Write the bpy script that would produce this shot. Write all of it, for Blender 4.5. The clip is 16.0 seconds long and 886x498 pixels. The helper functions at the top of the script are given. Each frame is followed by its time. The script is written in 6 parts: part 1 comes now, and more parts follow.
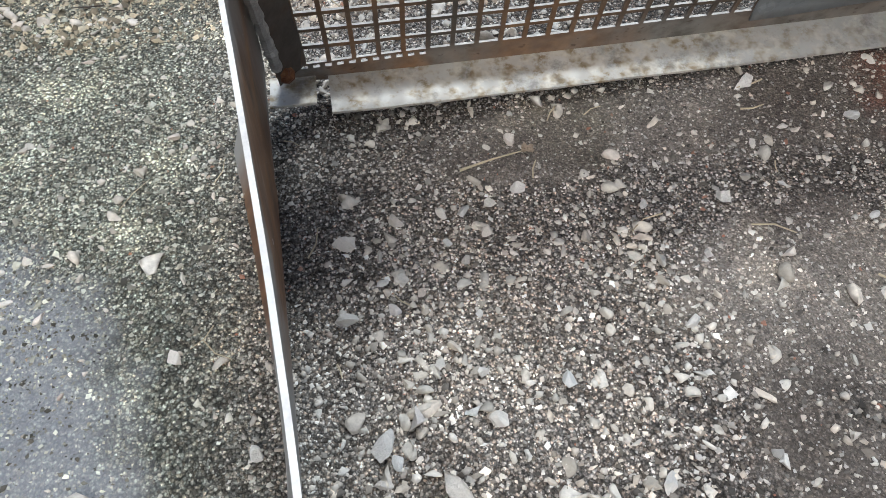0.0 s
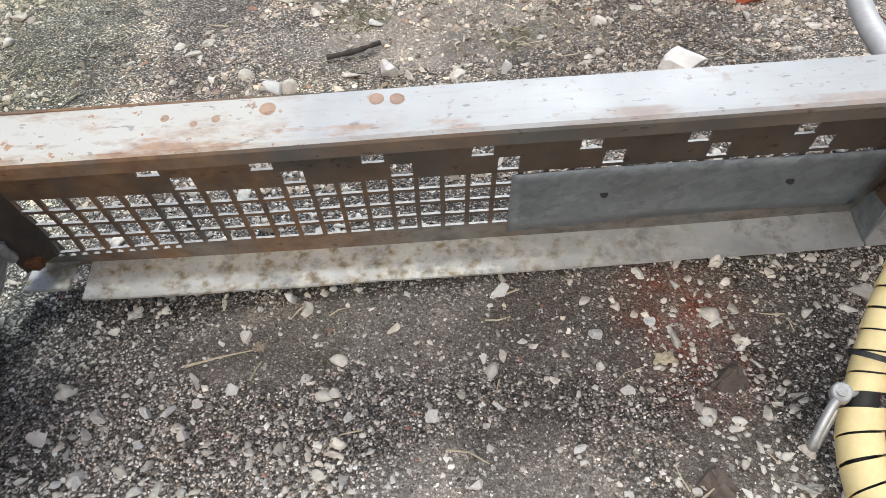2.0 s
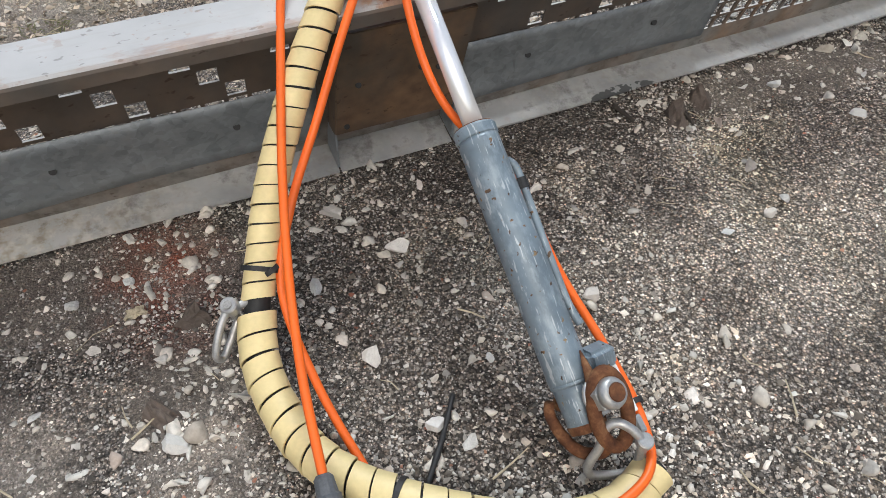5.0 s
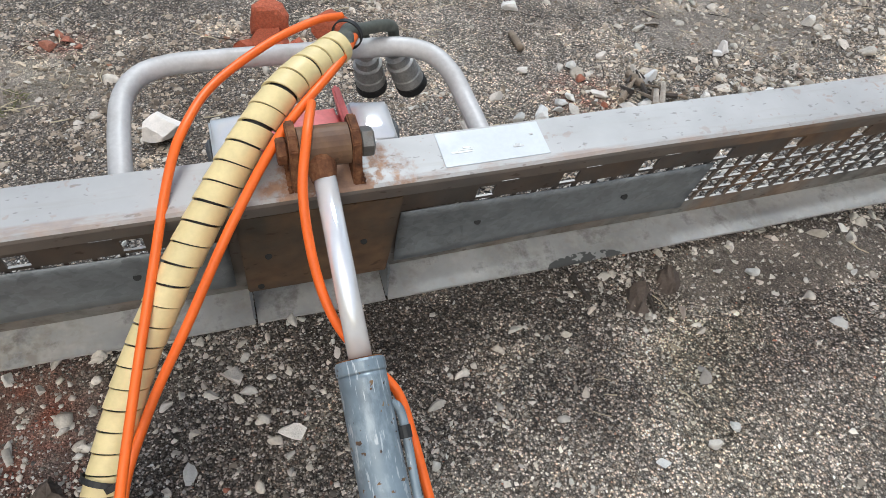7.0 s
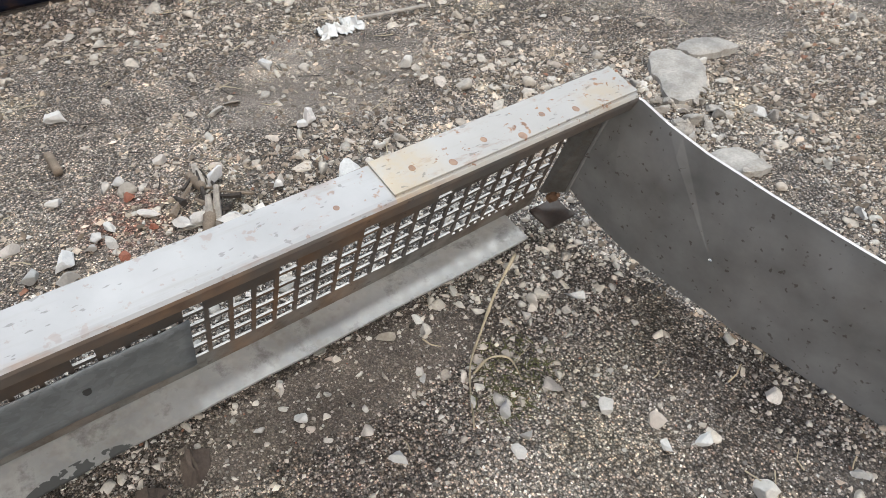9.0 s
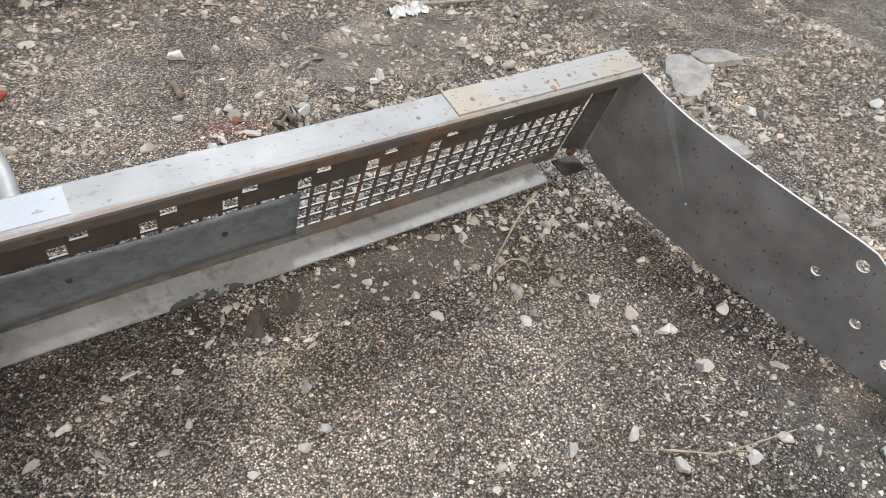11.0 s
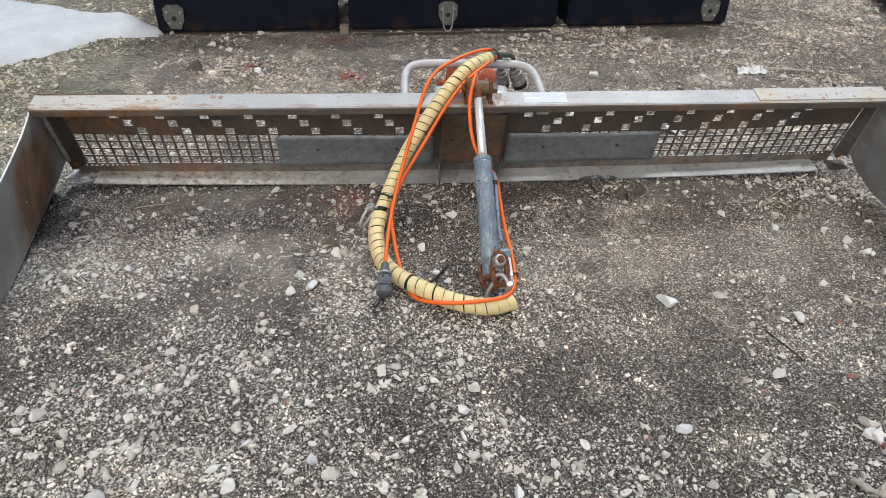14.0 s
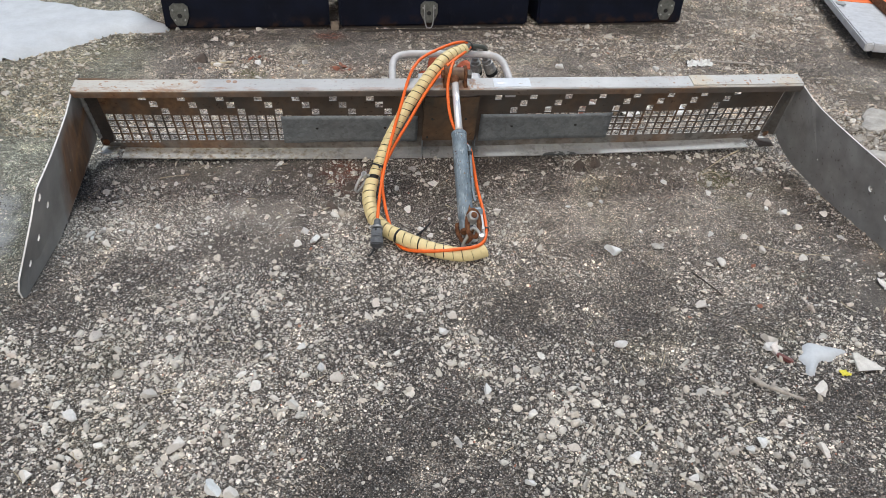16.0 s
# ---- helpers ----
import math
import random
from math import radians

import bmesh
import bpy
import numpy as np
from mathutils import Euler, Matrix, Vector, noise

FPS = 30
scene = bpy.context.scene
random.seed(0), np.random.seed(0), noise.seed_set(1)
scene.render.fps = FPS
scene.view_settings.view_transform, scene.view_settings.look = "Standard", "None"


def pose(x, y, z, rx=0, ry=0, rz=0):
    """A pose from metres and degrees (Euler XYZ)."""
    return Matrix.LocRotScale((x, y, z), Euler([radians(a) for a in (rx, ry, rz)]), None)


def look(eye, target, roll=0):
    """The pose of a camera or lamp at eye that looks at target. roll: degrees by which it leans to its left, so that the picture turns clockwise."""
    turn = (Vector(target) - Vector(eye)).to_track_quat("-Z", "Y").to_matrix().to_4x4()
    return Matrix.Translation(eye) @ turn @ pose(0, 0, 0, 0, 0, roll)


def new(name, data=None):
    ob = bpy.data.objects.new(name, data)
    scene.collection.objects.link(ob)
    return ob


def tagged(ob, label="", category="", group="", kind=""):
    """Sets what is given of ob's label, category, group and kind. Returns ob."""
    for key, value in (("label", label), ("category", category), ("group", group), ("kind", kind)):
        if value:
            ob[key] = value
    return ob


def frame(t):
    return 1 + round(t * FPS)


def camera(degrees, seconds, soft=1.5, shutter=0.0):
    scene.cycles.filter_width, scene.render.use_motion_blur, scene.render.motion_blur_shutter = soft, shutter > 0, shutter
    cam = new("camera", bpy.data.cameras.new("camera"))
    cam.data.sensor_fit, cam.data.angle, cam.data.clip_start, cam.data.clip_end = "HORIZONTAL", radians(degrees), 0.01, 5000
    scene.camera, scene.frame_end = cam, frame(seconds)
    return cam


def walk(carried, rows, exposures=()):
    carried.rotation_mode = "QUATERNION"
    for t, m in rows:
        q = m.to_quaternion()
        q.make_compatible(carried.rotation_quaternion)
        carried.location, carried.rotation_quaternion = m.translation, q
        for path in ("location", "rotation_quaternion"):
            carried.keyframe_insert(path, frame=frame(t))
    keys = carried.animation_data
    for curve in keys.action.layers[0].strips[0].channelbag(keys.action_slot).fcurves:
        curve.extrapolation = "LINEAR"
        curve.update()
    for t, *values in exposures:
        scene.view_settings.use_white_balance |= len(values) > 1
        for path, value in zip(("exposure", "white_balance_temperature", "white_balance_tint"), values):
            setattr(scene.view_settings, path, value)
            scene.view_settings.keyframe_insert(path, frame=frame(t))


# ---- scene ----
cam = camera(63.2, 16.0, soft=0.5)

PATH = [
    (0, (-1.368, -0.736, 0.806), (-1.21, 0.438, -0.805), -2.2),
    (0.5, (-1.271, -0.673, 0.8), (-1.409, 0.596, -0.74), -3.0),
    (1, (-1.197, -0.656, 0.814), (-1.442, 0.675, -0.659), -3.4),
    (1.5, (-1.038, -0.665, 0.848), (-1.202, 0.741, -0.564), -3.7),
    (2, (-0.866, -0.701, 0.867), (-0.816, 0.746, -0.513), -2.8),
    (2.5, (-0.696, -0.692, 0.903), (-0.425, 0.76, -0.446), -1.9),
    (3, (-0.505, -0.671, 0.903), (-0.052, 0.746, -0.433), -1.4),
    (3.5, (-0.444, -0.736, 0.903), (0.088, 0.637, -0.451), -1.4),
    (4, (-0.395, -0.851, 0.885), (0.163, 0.48, -0.5), -1.5),
    (4.2, (-0.382, -0.894, 0.876), (0.178, 0.423, -0.522), -1.6),
    (6.3, (-0.283, -0.928, 0.914), (0.226, 0.371, -0.52), 3.6),
    (6.5, (-0.234, -0.842, 0.955), (0.269, 0.465, -0.472), 4.5),
    (7, (-0.108, -0.717, 0.99), (0.395, 0.632, -0.397), 5.1),
    (7.5, (0.105, -0.667, 0.988), (0.632, 0.698, -0.376), 4.6),
    (8, (0.32, -0.64, 1.013), (0.941, 0.707, -0.328), 3.4),
    (8.5, (0.524, -0.599, 0.995), (1.334, 0.645, -0.345), 1.3),
    (8.7, (0.586, -0.613, 0.993), (1.468, 0.589, -0.34), 0.2),
    (10.8, (0.394, -0.928, 1.107), (1.365, 0.202, -0.227), 6.3),
    (11, (0.293, -0.973, 1.118), (1.176, 0.247, -0.197), 6.6),
    (11.5, (-0.01, -1.153, 1.16), (0.63, 0.24, -0.125), 7.1),
    (12, (-0.183, -1.315, 1.204), (0.241, 0.182, -0.053), 6.7),
    (12.5, (-0.213, -1.576, 1.257), (0.071, -0.026, 0.026), 5.2),
    (13, (-0.284, -1.827, 1.321), (-0.07, -0.255, 0.102), 4.0),
    (13.5, (-0.335, -2.073, 1.385), (-0.168, -0.475, 0.193), 2.8),
    (14, (-0.318, -2.297, 1.439), (-0.173, -0.679, 0.272), 1.8),
    (14.5, (-0.313, -2.462, 1.458), (-0.171, -0.836, 0.302), 1.4),
    (15, (-0.361, -2.575, 1.474), (-0.209, -0.948, 0.321), 1.4),
    (15.5, (-0.369, -2.664, 1.536), (-0.195, -1.042, 0.378), 1.8),
    (16, (-0.356, -2.74, 1.564), (-0.162, -1.125, 0.401), 2.5),
]
walk(cam, [(t, look(e, g, r)) for t, e, g, r in PATH], [(0, 0.03, 5830, 5), (0.5, 0.08, 5840, 5), (1.0, 0.13, 5860, 5), (2.0, 0.27, 5900, 5), (2.6, 0.14, 5860, 5), (3.6, 0.0, 5960, 6), (4.2, 0.0, 5960, 6), (6.4, 0.02, 5830, 4), (7.2, 0.03, 5830, 4), (8.2, 0.06, 5970, 5), (11, 0.03, 6000, 5.5), (12.5, -0.04, 5930, 5), (14, -0.06, 5940, 5.5), (16, -0.11, 5960, 6)])

# ---- world and sun: bright overcast ----
world = bpy.data.worlds.new("overcast_sky")
scene.world = world
world.use_nodes = True
wn = world.node_tree.nodes
sky = wn.new("ShaderNodeTexSky")
sky.sky_type = "NISHITA"
sky.sun_disc = False
sky.sun_elevation = radians(48)
sky.sun_rotation = radians(200)
sky.air_density = 1.0
sky.dust_density = 6.0
sky.ozone_density = 0.6
world.node_tree.links.new(sky.outputs[0], wn["Background"].inputs[0])
wn["Background"].inputs[1].default_value = 0.125

sun = new("sun", bpy.data.lights.new("sun", "SUN"))
sun.data.energy = 2.3
sun.data.angle = radians(18)
sun.data.color = (1.0, 0.975, 0.94)
sun.matrix_world = look((0.9, 1.9, 3.4), (0, 0, 0))


# ---- material helpers ----
class Nodes:
    def __init__(self, name):
        self.m = bpy.data.materials.new(name)
        self.m.use_nodes = True
        self.t = self.m.node_tree
        self.b = self.t.nodes["Principled BSDF"]
        self.co = self.t.nodes.new("ShaderNodeTexCoord").outputs["Object"]

    def put(self, sock, v):
        if isinstance(v, bpy.types.NodeSocket):
            self.t.links.new(v, sock)
        elif isinstance(v, (tuple, list)) and len(v) == 3 and sock.type == "RGBA":
            sock.default_value = (*v, 1)
        else:
            sock.default_value = v

    def noise(self, scale, detail=3.0, rough=0.55, vec=None, color=False):
        n = self.t.nodes.new("ShaderNodeTexNoise")
        self.put(n.inputs["Vector"], vec or self.co)
        n.inputs["Scale"].default_value = scale
        n.inputs["Detail"].default_value = detail
        n.inputs["Roughness"].default_value = rough
        return n.outputs["Color" if color else "Fac"]

    def cells(self, scale, feature="F1", vec=None, flat=False):
        n = self.t.nodes.new("ShaderNodeTexVoronoi")
        n.voronoi_dimensions = "2D" if flat else "3D"
        n.feature = feature
        self.put(n.inputs["Vector"], vec or self.co)
        n.inputs["Scale"].default_value = scale
        return n

    def ramp(self, fac, *stops):
        n = self.t.nodes.new("ShaderNodeValToRGB")
        self.put(n.inputs[0], fac)
        e = n.color_ramp.elements
        while len(e) < len(stops):
            e.new(0.5)
        for el, (p, c) in zip(e, stops):
            el.position = p
            el.color = (*c, 1) if isinstance(c, tuple) else (c, c, c, 1)
        return n.outputs[0]

    def mix(self, fac, a, b, mode="MIX"):
        n = self.t.nodes.new("ShaderNodeMix")
        n.data_type = "RGBA"
        n.blend_type = mode
        self.put(n.inputs[0], fac)
        self.put(n.inputs[6], a)
        self.put(n.inputs[7], b)
        return n.outputs[2]

    def math(self, op, a, b=0.0, clamp=False):
        n = self.t.nodes.new("ShaderNodeMath")
        n.operation = op
        n.use_clamp = clamp
        self.put(n.inputs[0], a)
        self.put(n.inputs[1], b)
        return n.outputs[0]

    def axis(self, k):
        n = self.t.nodes.new("ShaderNodeSeparateXYZ")
        self.t.links.new(self.co, n.inputs[0])
        return n.outputs[k]

    def stretch(self, sx, sy, sz):
        n = self.t.nodes.new("ShaderNodeMapping")
        self.t.links.new(self.co, n.inputs[0])
        n.inputs["Scale"].default_value = (sx, sy, sz)
        return n.outputs[0]

    def near(self, x, y, rx, ry):
        """1 at a place of the plan, falling to 0 at the radius."""
        a = self.math("POWER", self.math("DIVIDE", self.math("SUBTRACT", self.axis(0), x), rx), 2)
        b = self.math("POWER", self.math("DIVIDE", self.math("SUBTRACT", self.axis(1), y), ry), 2)
        return self.math("SUBTRACT", 1.0, self.math("ADD", a, b), clamp=True)

    def bump(self, h, strength=0.3, dist=0.002):
        n = self.t.nodes.new("ShaderNodeBump")
        n.inputs["Strength"].default_value = strength
        n.inputs["Distance"].default_value = dist
        self.put(n.inputs["Height"], h)
        self.t.links.new(n.outputs[0], self.b.inputs["Normal"])

    def done(self, color, rough=0.6, metal=0.0, spec=0.5):
        self.put(self.b.inputs["Base Color"], color)
        self.put(self.b.inputs["Roughness"], rough)
        self.put(self.b.inputs["Metallic"], metal)
        self.b.inputs["Specular IOR Level"].default_value = spec
        return self.m


# trodden muddy places with little gravel: x, y and half widths
BARE = [(-0.60, 0.02, 0.42, 0.16), (-0.80, -0.30, 0.26, 0.22), (-0.47, -0.30, 0.13, 0.24), (0.95, 0.06, 0.40, 0.12), 
        (-0.75, 1.02, 0.50, 0.22), (1.45, 1.05, 0.42, 0.30), (-0.80, -0.52, 0.24, 0.13), (1.65, -0.9, 0.4, 0.5), (-0.98, 0.03, 0.42, 0.12)]


# places of fine grit with few larger chips
SPARSE = [(-0.10, -0.28, 0.34, 0.42), (0.55, -0.28, 0.55, 0.32), (-0.72, -0.25, 0.30, 0.40), (0.60, -0.95, 0.55, 0.30), (-1.75, 0.0, 0.45, 0.6), (-0.90, 0.02, 0.55, 0.13), (-0.35, 0.95, 0.50, 0.38)]
# dry pale places and brick dust
DUSTY = [(-1.25, -0.28, 0.42, 0.36), (0.85, -0.20, 0.40, 0.26), (-0.75, -1.38, 0.50, 0.38), (0.60, -0.45, 0.6, 0.3), (0.55, 0.95, 0.7, 0.5), (-0.90, 0.95, 0.55, 0.45), (1.15, -0.25, 0.4, 0.35), (0.75, -0.62, 0.7, 0.40)]
# places of darker earth, several along the foot of the blade
DARKER_PLACES = [(-0.38, 0.92, 0.46, 0.34), (-0.95, 0.08, 0.60, 0.15), (-0.35, 0.10, 0.30, 0.12), (0.85, 0.08, 0.65, 0.12), (0.05, 0.0, 0.3, 0.15), (-0.15, -0.28, 0.20, 0.32), (-0.80, -0.50, 0.26, 0.15)]
CHALKY = [(-0.55, -0.32, 0.36, 0.26), (0.36, -0.28, 0.50, 0.40), (0.05, -0.80, 0.9, 0.26), (-0.95, -0.20, 0.60, 0.26), (0.85, -0.24, 0.62, 0.34), (-1.34, -0.30, 0.26, 0.34), (-1.95, 0.35, 0.45, 0.9)]
BRICK_DUST = [(-0.60, 1.76, 0.13, 0.10), (-0.60, 1.76, 0.10, 0.07), (-0.51, 1.22, 0.12, 0.09), (-1.0, 1.36, 0.10, 0.06), (0.04, 1.14, 0.16, 0.10), (0.78, 0.72, 0.14, 0.14), (1.55, -1.05, 0.2, 0.12)]


def dust_patches(n):
    """Dusty and darker patches, shared by the earth and the gravel on it."""
    big = n.ramp(n.noise(1.25, 4, 0.6), (0.34, 0.84), (0.52, 1.0), (0.70, 1.16))
    stray = n.math("MULTIPLY", n.math("SUBTRACT", n.noise(5.5, 5, 0.65), 0.5), 1.5)
    for place in DUSTY:
        big = n.mix(n.ramp(n.math("ADD", n.near(*place), stray), (0.05, 0.0), (0.75, 0.95)), big, (1.38, 1.37, 1.35))
    for place in DARKER_PLACES:
        edge = n.math("ADD", n.near(*place), n.math("MULTIPLY", n.math("SUBTRACT", n.noise(7, 4, 0.6), 0.5), 1.1))
        big = n.mix(n.ramp(edge, (0.15, 0.0), (0.75, 0.9)), big, (0.84, 0.825, 0.81))
    for place in CHALKY:
        big = n.mix(n.ramp(n.math("ADD", n.near(*place), stray), (0.05, 0.0), (0.7, 1.0)), big, n.mix(1.0, big, (1.15, 1.145, 1.13), "MULTIPLY"))
    small = n.ramp(n.noise(7.5, 4, 0.6), (0.30, 0.80), (0.70, 1.18))
    both = n.mix(1.0, big, small, "MULTIPLY")
    outer = n.math("MULTIPLY", n.math("SUBTRACT", -1.48, n.axis(0)), 5.0, clamp=True)
    both = n.mix(outer, both, n.mix(1.0, both, (0.95, 1.0, 0.92), "MULTIPLY"))
    green = n.ramp(n.noise(2.3, 3), (0.55, 0.0), (0.72, 1.0))
    both = n.mix(n.math("MULTIPLY", green, 0.5), both, n.mix(1.0, both, (0.98, 1.0, 0.84), "MULTIPLY"))
    return n.mix(n.near(0.45, -0.15, 1.3, 1.1), both, n.mix(1.0, both, (1.03, 1.0, 0.96), "MULTIPLY"))


def split(n, col):
    s = n.t.nodes.new("ShaderNodeSeparateColor")
    n.t.links.new(col, s.inputs[0])
    return s.outputs


def mat_ground():
    n = Nodes("gravelly_earth")
    base = n.ramp(n.noise(2.6, 5), (0.34, (0.170, 0.149, 0.131)), (0.52, (0.220, 0.197, 0.176)), (0.68, (0.285, 0.261, 0.237)))
    left = n.math("MULTIPLY", n.math("SUBTRACT", -1.42, n.axis(0)), 4.0, clamp=True)
    base = n.mix(n.math("MULTIPLY", left, 0.75), base, (0.262, 0.266, 0.238))
    back = n.math("MULTIPLY", n.math("SUBTRACT", n.axis(1), 0.25), 2.0, clamp=True)
    back = n.math("MAXIMUM", back, n.math("MULTIPLY", n.math("SUBTRACT", n.axis(0), 1.6), 4.0, clamp=True))
    base = n.mix(n.math("MULTIPLY", back, 0.75), base, n.ramp(n.noise(3.3, 5, 0.62), (0.32, (0.235, 0.204, 0.171)), (0.50, (0.318, 0.280, 0.238)), (0.68, (0.42, 0.376, 0.324))))
    loose = n.math("MULTIPLY", n.math("SUBTRACT", -0.50, n.axis(1)), 3.0, clamp=True)
    base = n.mix(n.math("MULTIPLY", loose, 0.85), base, (0.155, 0.140, 0.124))
    packed = n.math("MULTIPLY", n.math("SUBTRACT", n.math("SUBTRACT", -1.70, n.axis(1)), n.math("MULTIPLY", n.math("SUBTRACT", n.noise(4, 4), 0.5), 0.3)), 5.0, clamp=True)
    base = n.mix(packed, base, (0.300, 0.278, 0.250))
    base = n.mix(1.0, base, dust_patches(n), "MULTIPLY")
    red = n.near(-0.47, 0.0, 0.13, 0.20)
    red = n.math("MULTIPLY", red, n.ramp(n.noise(14, 4), (0.34, 0.1), (0.66, 1.0)))
    base = n.mix(n.math("MULTIPLY", red, 0.85, clamp=True), base, (0.30, 0.085, 0.045))
    for place in BRICK_DUST:
        dust = n.math("MULTIPLY", n.near(*place), n.ramp(n.noise(45, 4), (0.40, 0.1), (0.60, 1.3)))
        base = n.mix(n.math("MULTIPLY", dust, 0.5, clamp=True), base, (0.40, 0.16, 0.105))
    mud = n.near(*BARE[0])
    for place in BARE[1:]:
        mud = n.math("MAXIMUM", mud, n.near(*place))
    mud = n.math("ADD", mud, n.math("MULTIPLY", n.math("SUBTRACT", n.noise(8, 6, 0.7), 0.5), 2.2))
    mud = n.math("MULTIPLY", n.ramp(mud, (0.25, 0.0), (0.65, 1.0)), 0.7)
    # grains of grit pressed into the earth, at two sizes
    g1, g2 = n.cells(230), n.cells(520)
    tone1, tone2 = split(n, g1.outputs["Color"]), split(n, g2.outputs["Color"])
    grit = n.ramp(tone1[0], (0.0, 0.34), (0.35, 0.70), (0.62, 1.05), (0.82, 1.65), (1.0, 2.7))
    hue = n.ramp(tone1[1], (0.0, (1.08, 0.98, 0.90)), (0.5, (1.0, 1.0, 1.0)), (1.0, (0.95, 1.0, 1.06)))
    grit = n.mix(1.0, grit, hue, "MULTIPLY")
    # shade in the gaps between grains is put into the colour
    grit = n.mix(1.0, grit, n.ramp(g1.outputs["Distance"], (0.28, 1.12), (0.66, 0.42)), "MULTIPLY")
    fine = n.ramp(tone2[1], (0.0, 0.50), (0.55, 0.95), (0.85, 1.35), (1.0, 2.0))
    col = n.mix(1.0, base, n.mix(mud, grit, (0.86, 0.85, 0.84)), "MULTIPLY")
    col = n.mix(1.0, col, n.mix(n.math("MULTIPLY", mud, 0.35), fine, (1.0, 1.0, 1.0)), "MULTIPLY")
    wet_sheen = n.near(-1.95, -0.45, 0.34, 0.55)
    wet_sheen = n.ramp(n.math("ADD", wet_sheen, n.math("MULTIPLY", n.math("SUBTRACT", n.noise(9, 4), 0.5), 0.9)), (0.25, 0.0), (0.65, 1.0))
    # the wet patch's pale bluish sky sheen is put into the colour
    col = n.mix(n.math("MULTIPLY", wet_sheen, 0.62), col, (0.42, 0.435, 0.475))
    h = n.math("ADD", n.math("MULTIPLY", g1.outputs["Distance"], -0.9), n.math("MULTIPLY", g2.outputs["Distance"], -0.4))
    h = n.math("MULTIPLY", h, n.math("SUBTRACT", 1.0, n.math("MULTIPLY", mud, 0.7)))
    h = n.math("ADD", h, n.math("MULTIPLY", n.noise(48, 6, 0.65), 2.4))
    n.bump(h, 1.0, 0.005)
    rough = n.mix(wet_sheen, n.ramp(n.noise(6, 2), (0.3, 0.85), (0.7, 0.95)), (0.32, 0.32, 0.32))
    return n.done(col, rough, 0.0, 0.3)


def mat_pebble(name, islands, tint=(1.0, 1.0, 1.0), pale=False, even=0.0):
    n = Nodes(name)
    if islands:
        rnd = n.t.nodes.new("ShaderNodeNewGeometry").outputs["Random Per Island"]
    else:
        rnd = n.t.nodes.new("ShaderNodeObjectInfo").outputs["Random"]
    if islands and not pale:
        col = n.ramp(rnd, (0.0, (0.050, 0.046, 0.042)), (0.19, (0.125, 0.115, 0.104)), (0.42, (0.262, 0.246, 0.226)),
                     (0.66, (0.44, 0.424, 0.397)), (0.85, (0.67, 0.655, 0.625)), (0.985, (0.80, 0.785, 0.75)), (0.99, (0.30, 0.20, 0.155)), (1.0, (0.36, 0.16, 0.11)))
        col = n.mix(even, col, (0.265, 0.238, 0.207))
        col = n.mix(1.0, col, dust_patches(n), "MULTIPLY")
    elif not islands:
        col = n.ramp(rnd, (0.0, (0.54, 0.525, 0.495)), (0.12, (0.68, 0.662, 0.63)), (0.5, (0.79, 0.775, 0.74)), (0.9, (0.84, 0.83, 0.805)), (1.0, (0.66, 0.60, 0.54)))
    else:
        col = n.ramp(rnd, (0.0, (0.44, 0.425, 0.395)), (0.2, (0.62, 0.605, 0.57)), (0.6, (0.74, 0.725, 0.69)), (0.92, (0.82, 0.81, 0.785)), (0.98, (0.85, 0.845, 0.825)), (1.0, (0.50, 0.42, 0.37)))
    turn = n.math("FRACT", n.math("MULTIPLY", rnd, 23.7))
    hue = n.ramp(turn, (0.0, (1.04, 0.99, 0.95)), (0.3, (1.02, 1.0, 0.97)), (0.6, (1.0, 1.0, 1.0)), (0.8, (0.97, 1.0, 1.02)), (1.0, (1.03, 0.985, 0.97)))
    col = n.mix(1.0, col, hue, "MULTIPLY")
    col = n.mix(1.0, col, tint, "MULTIPLY")
    if islands:
        col = n.mix(1.0, col, n.ramp(n.noise(85, 5, 0.65), (0.25, 0.68), (0.75, 1.2)), "MULTIPLY")
        dirt = n.ramp(n.noise(24, 4), (0.44, 0.0), (0.70, 1.0))
        col = n.mix(n.math("MULTIPLY", dirt, 0.28 if pale else 0.25), col, (0.215, 0.192, 0.168))
        n.bump(n.noise(170, 5, 0.65), 0.7, 0.002)
    else:
        col = n.mix(1.0, col, n.ramp(n.noise(3.6, 6, 0.68), (0.30, 0.84), (0.62, 1.12)), "MULTIPLY")
        dirt = n.ramp(n.noise(1.9, 5, 0.65), (0.48, 0.0), (0.68, 1.0))
        col = n.mix(n.math("MULTIPLY", dirt, 0.30), col, (0.34, 0.312, 0.275))
        n.bump(n.noise(9, 6, 0.7), 0.9, 0.0035)
    return n.done(col, 0.88, 0.0, 0.25)


def mat_plain(name, color, rough=0.5, metal=0.0, vary=0.18, scale=14.0, bump=0.15, dirt=0.0, dirt_color=(0.13, 0.11, 0.09), spec=0.5):
    n = Nodes(name)
    col = n.mix(1.0, color, n.ramp(n.noise(scale, 5), (0.28, 1 - vary), (0.72, 1 + vary)), "MULTIPLY")
    col = n.mix(1.0, col, n.ramp(n.noise(scale * 11, 3), (0.3, 1 - vary * 0.5), (0.7, 1 + vary * 0.5)), "MULTIPLY")
    if dirt:
        d = n.ramp(n.noise(scale * 1.7, 5, 0.65), (0.48, 0.0), (0.68, 1.0))
        col = n.mix(n.math("MULTIPLY", d, dirt), col, dirt_color)
    n.bump(n.noise(scale * 14, 3), bump, 0.001)
    r = n.ramp(n.noise(scale * 2.3, 4), (0.3, max(rough - 0.08, 0.03)), (0.7, min(rough + 0.1, 1.0)))
    return n.done(col, r, metal, spec)


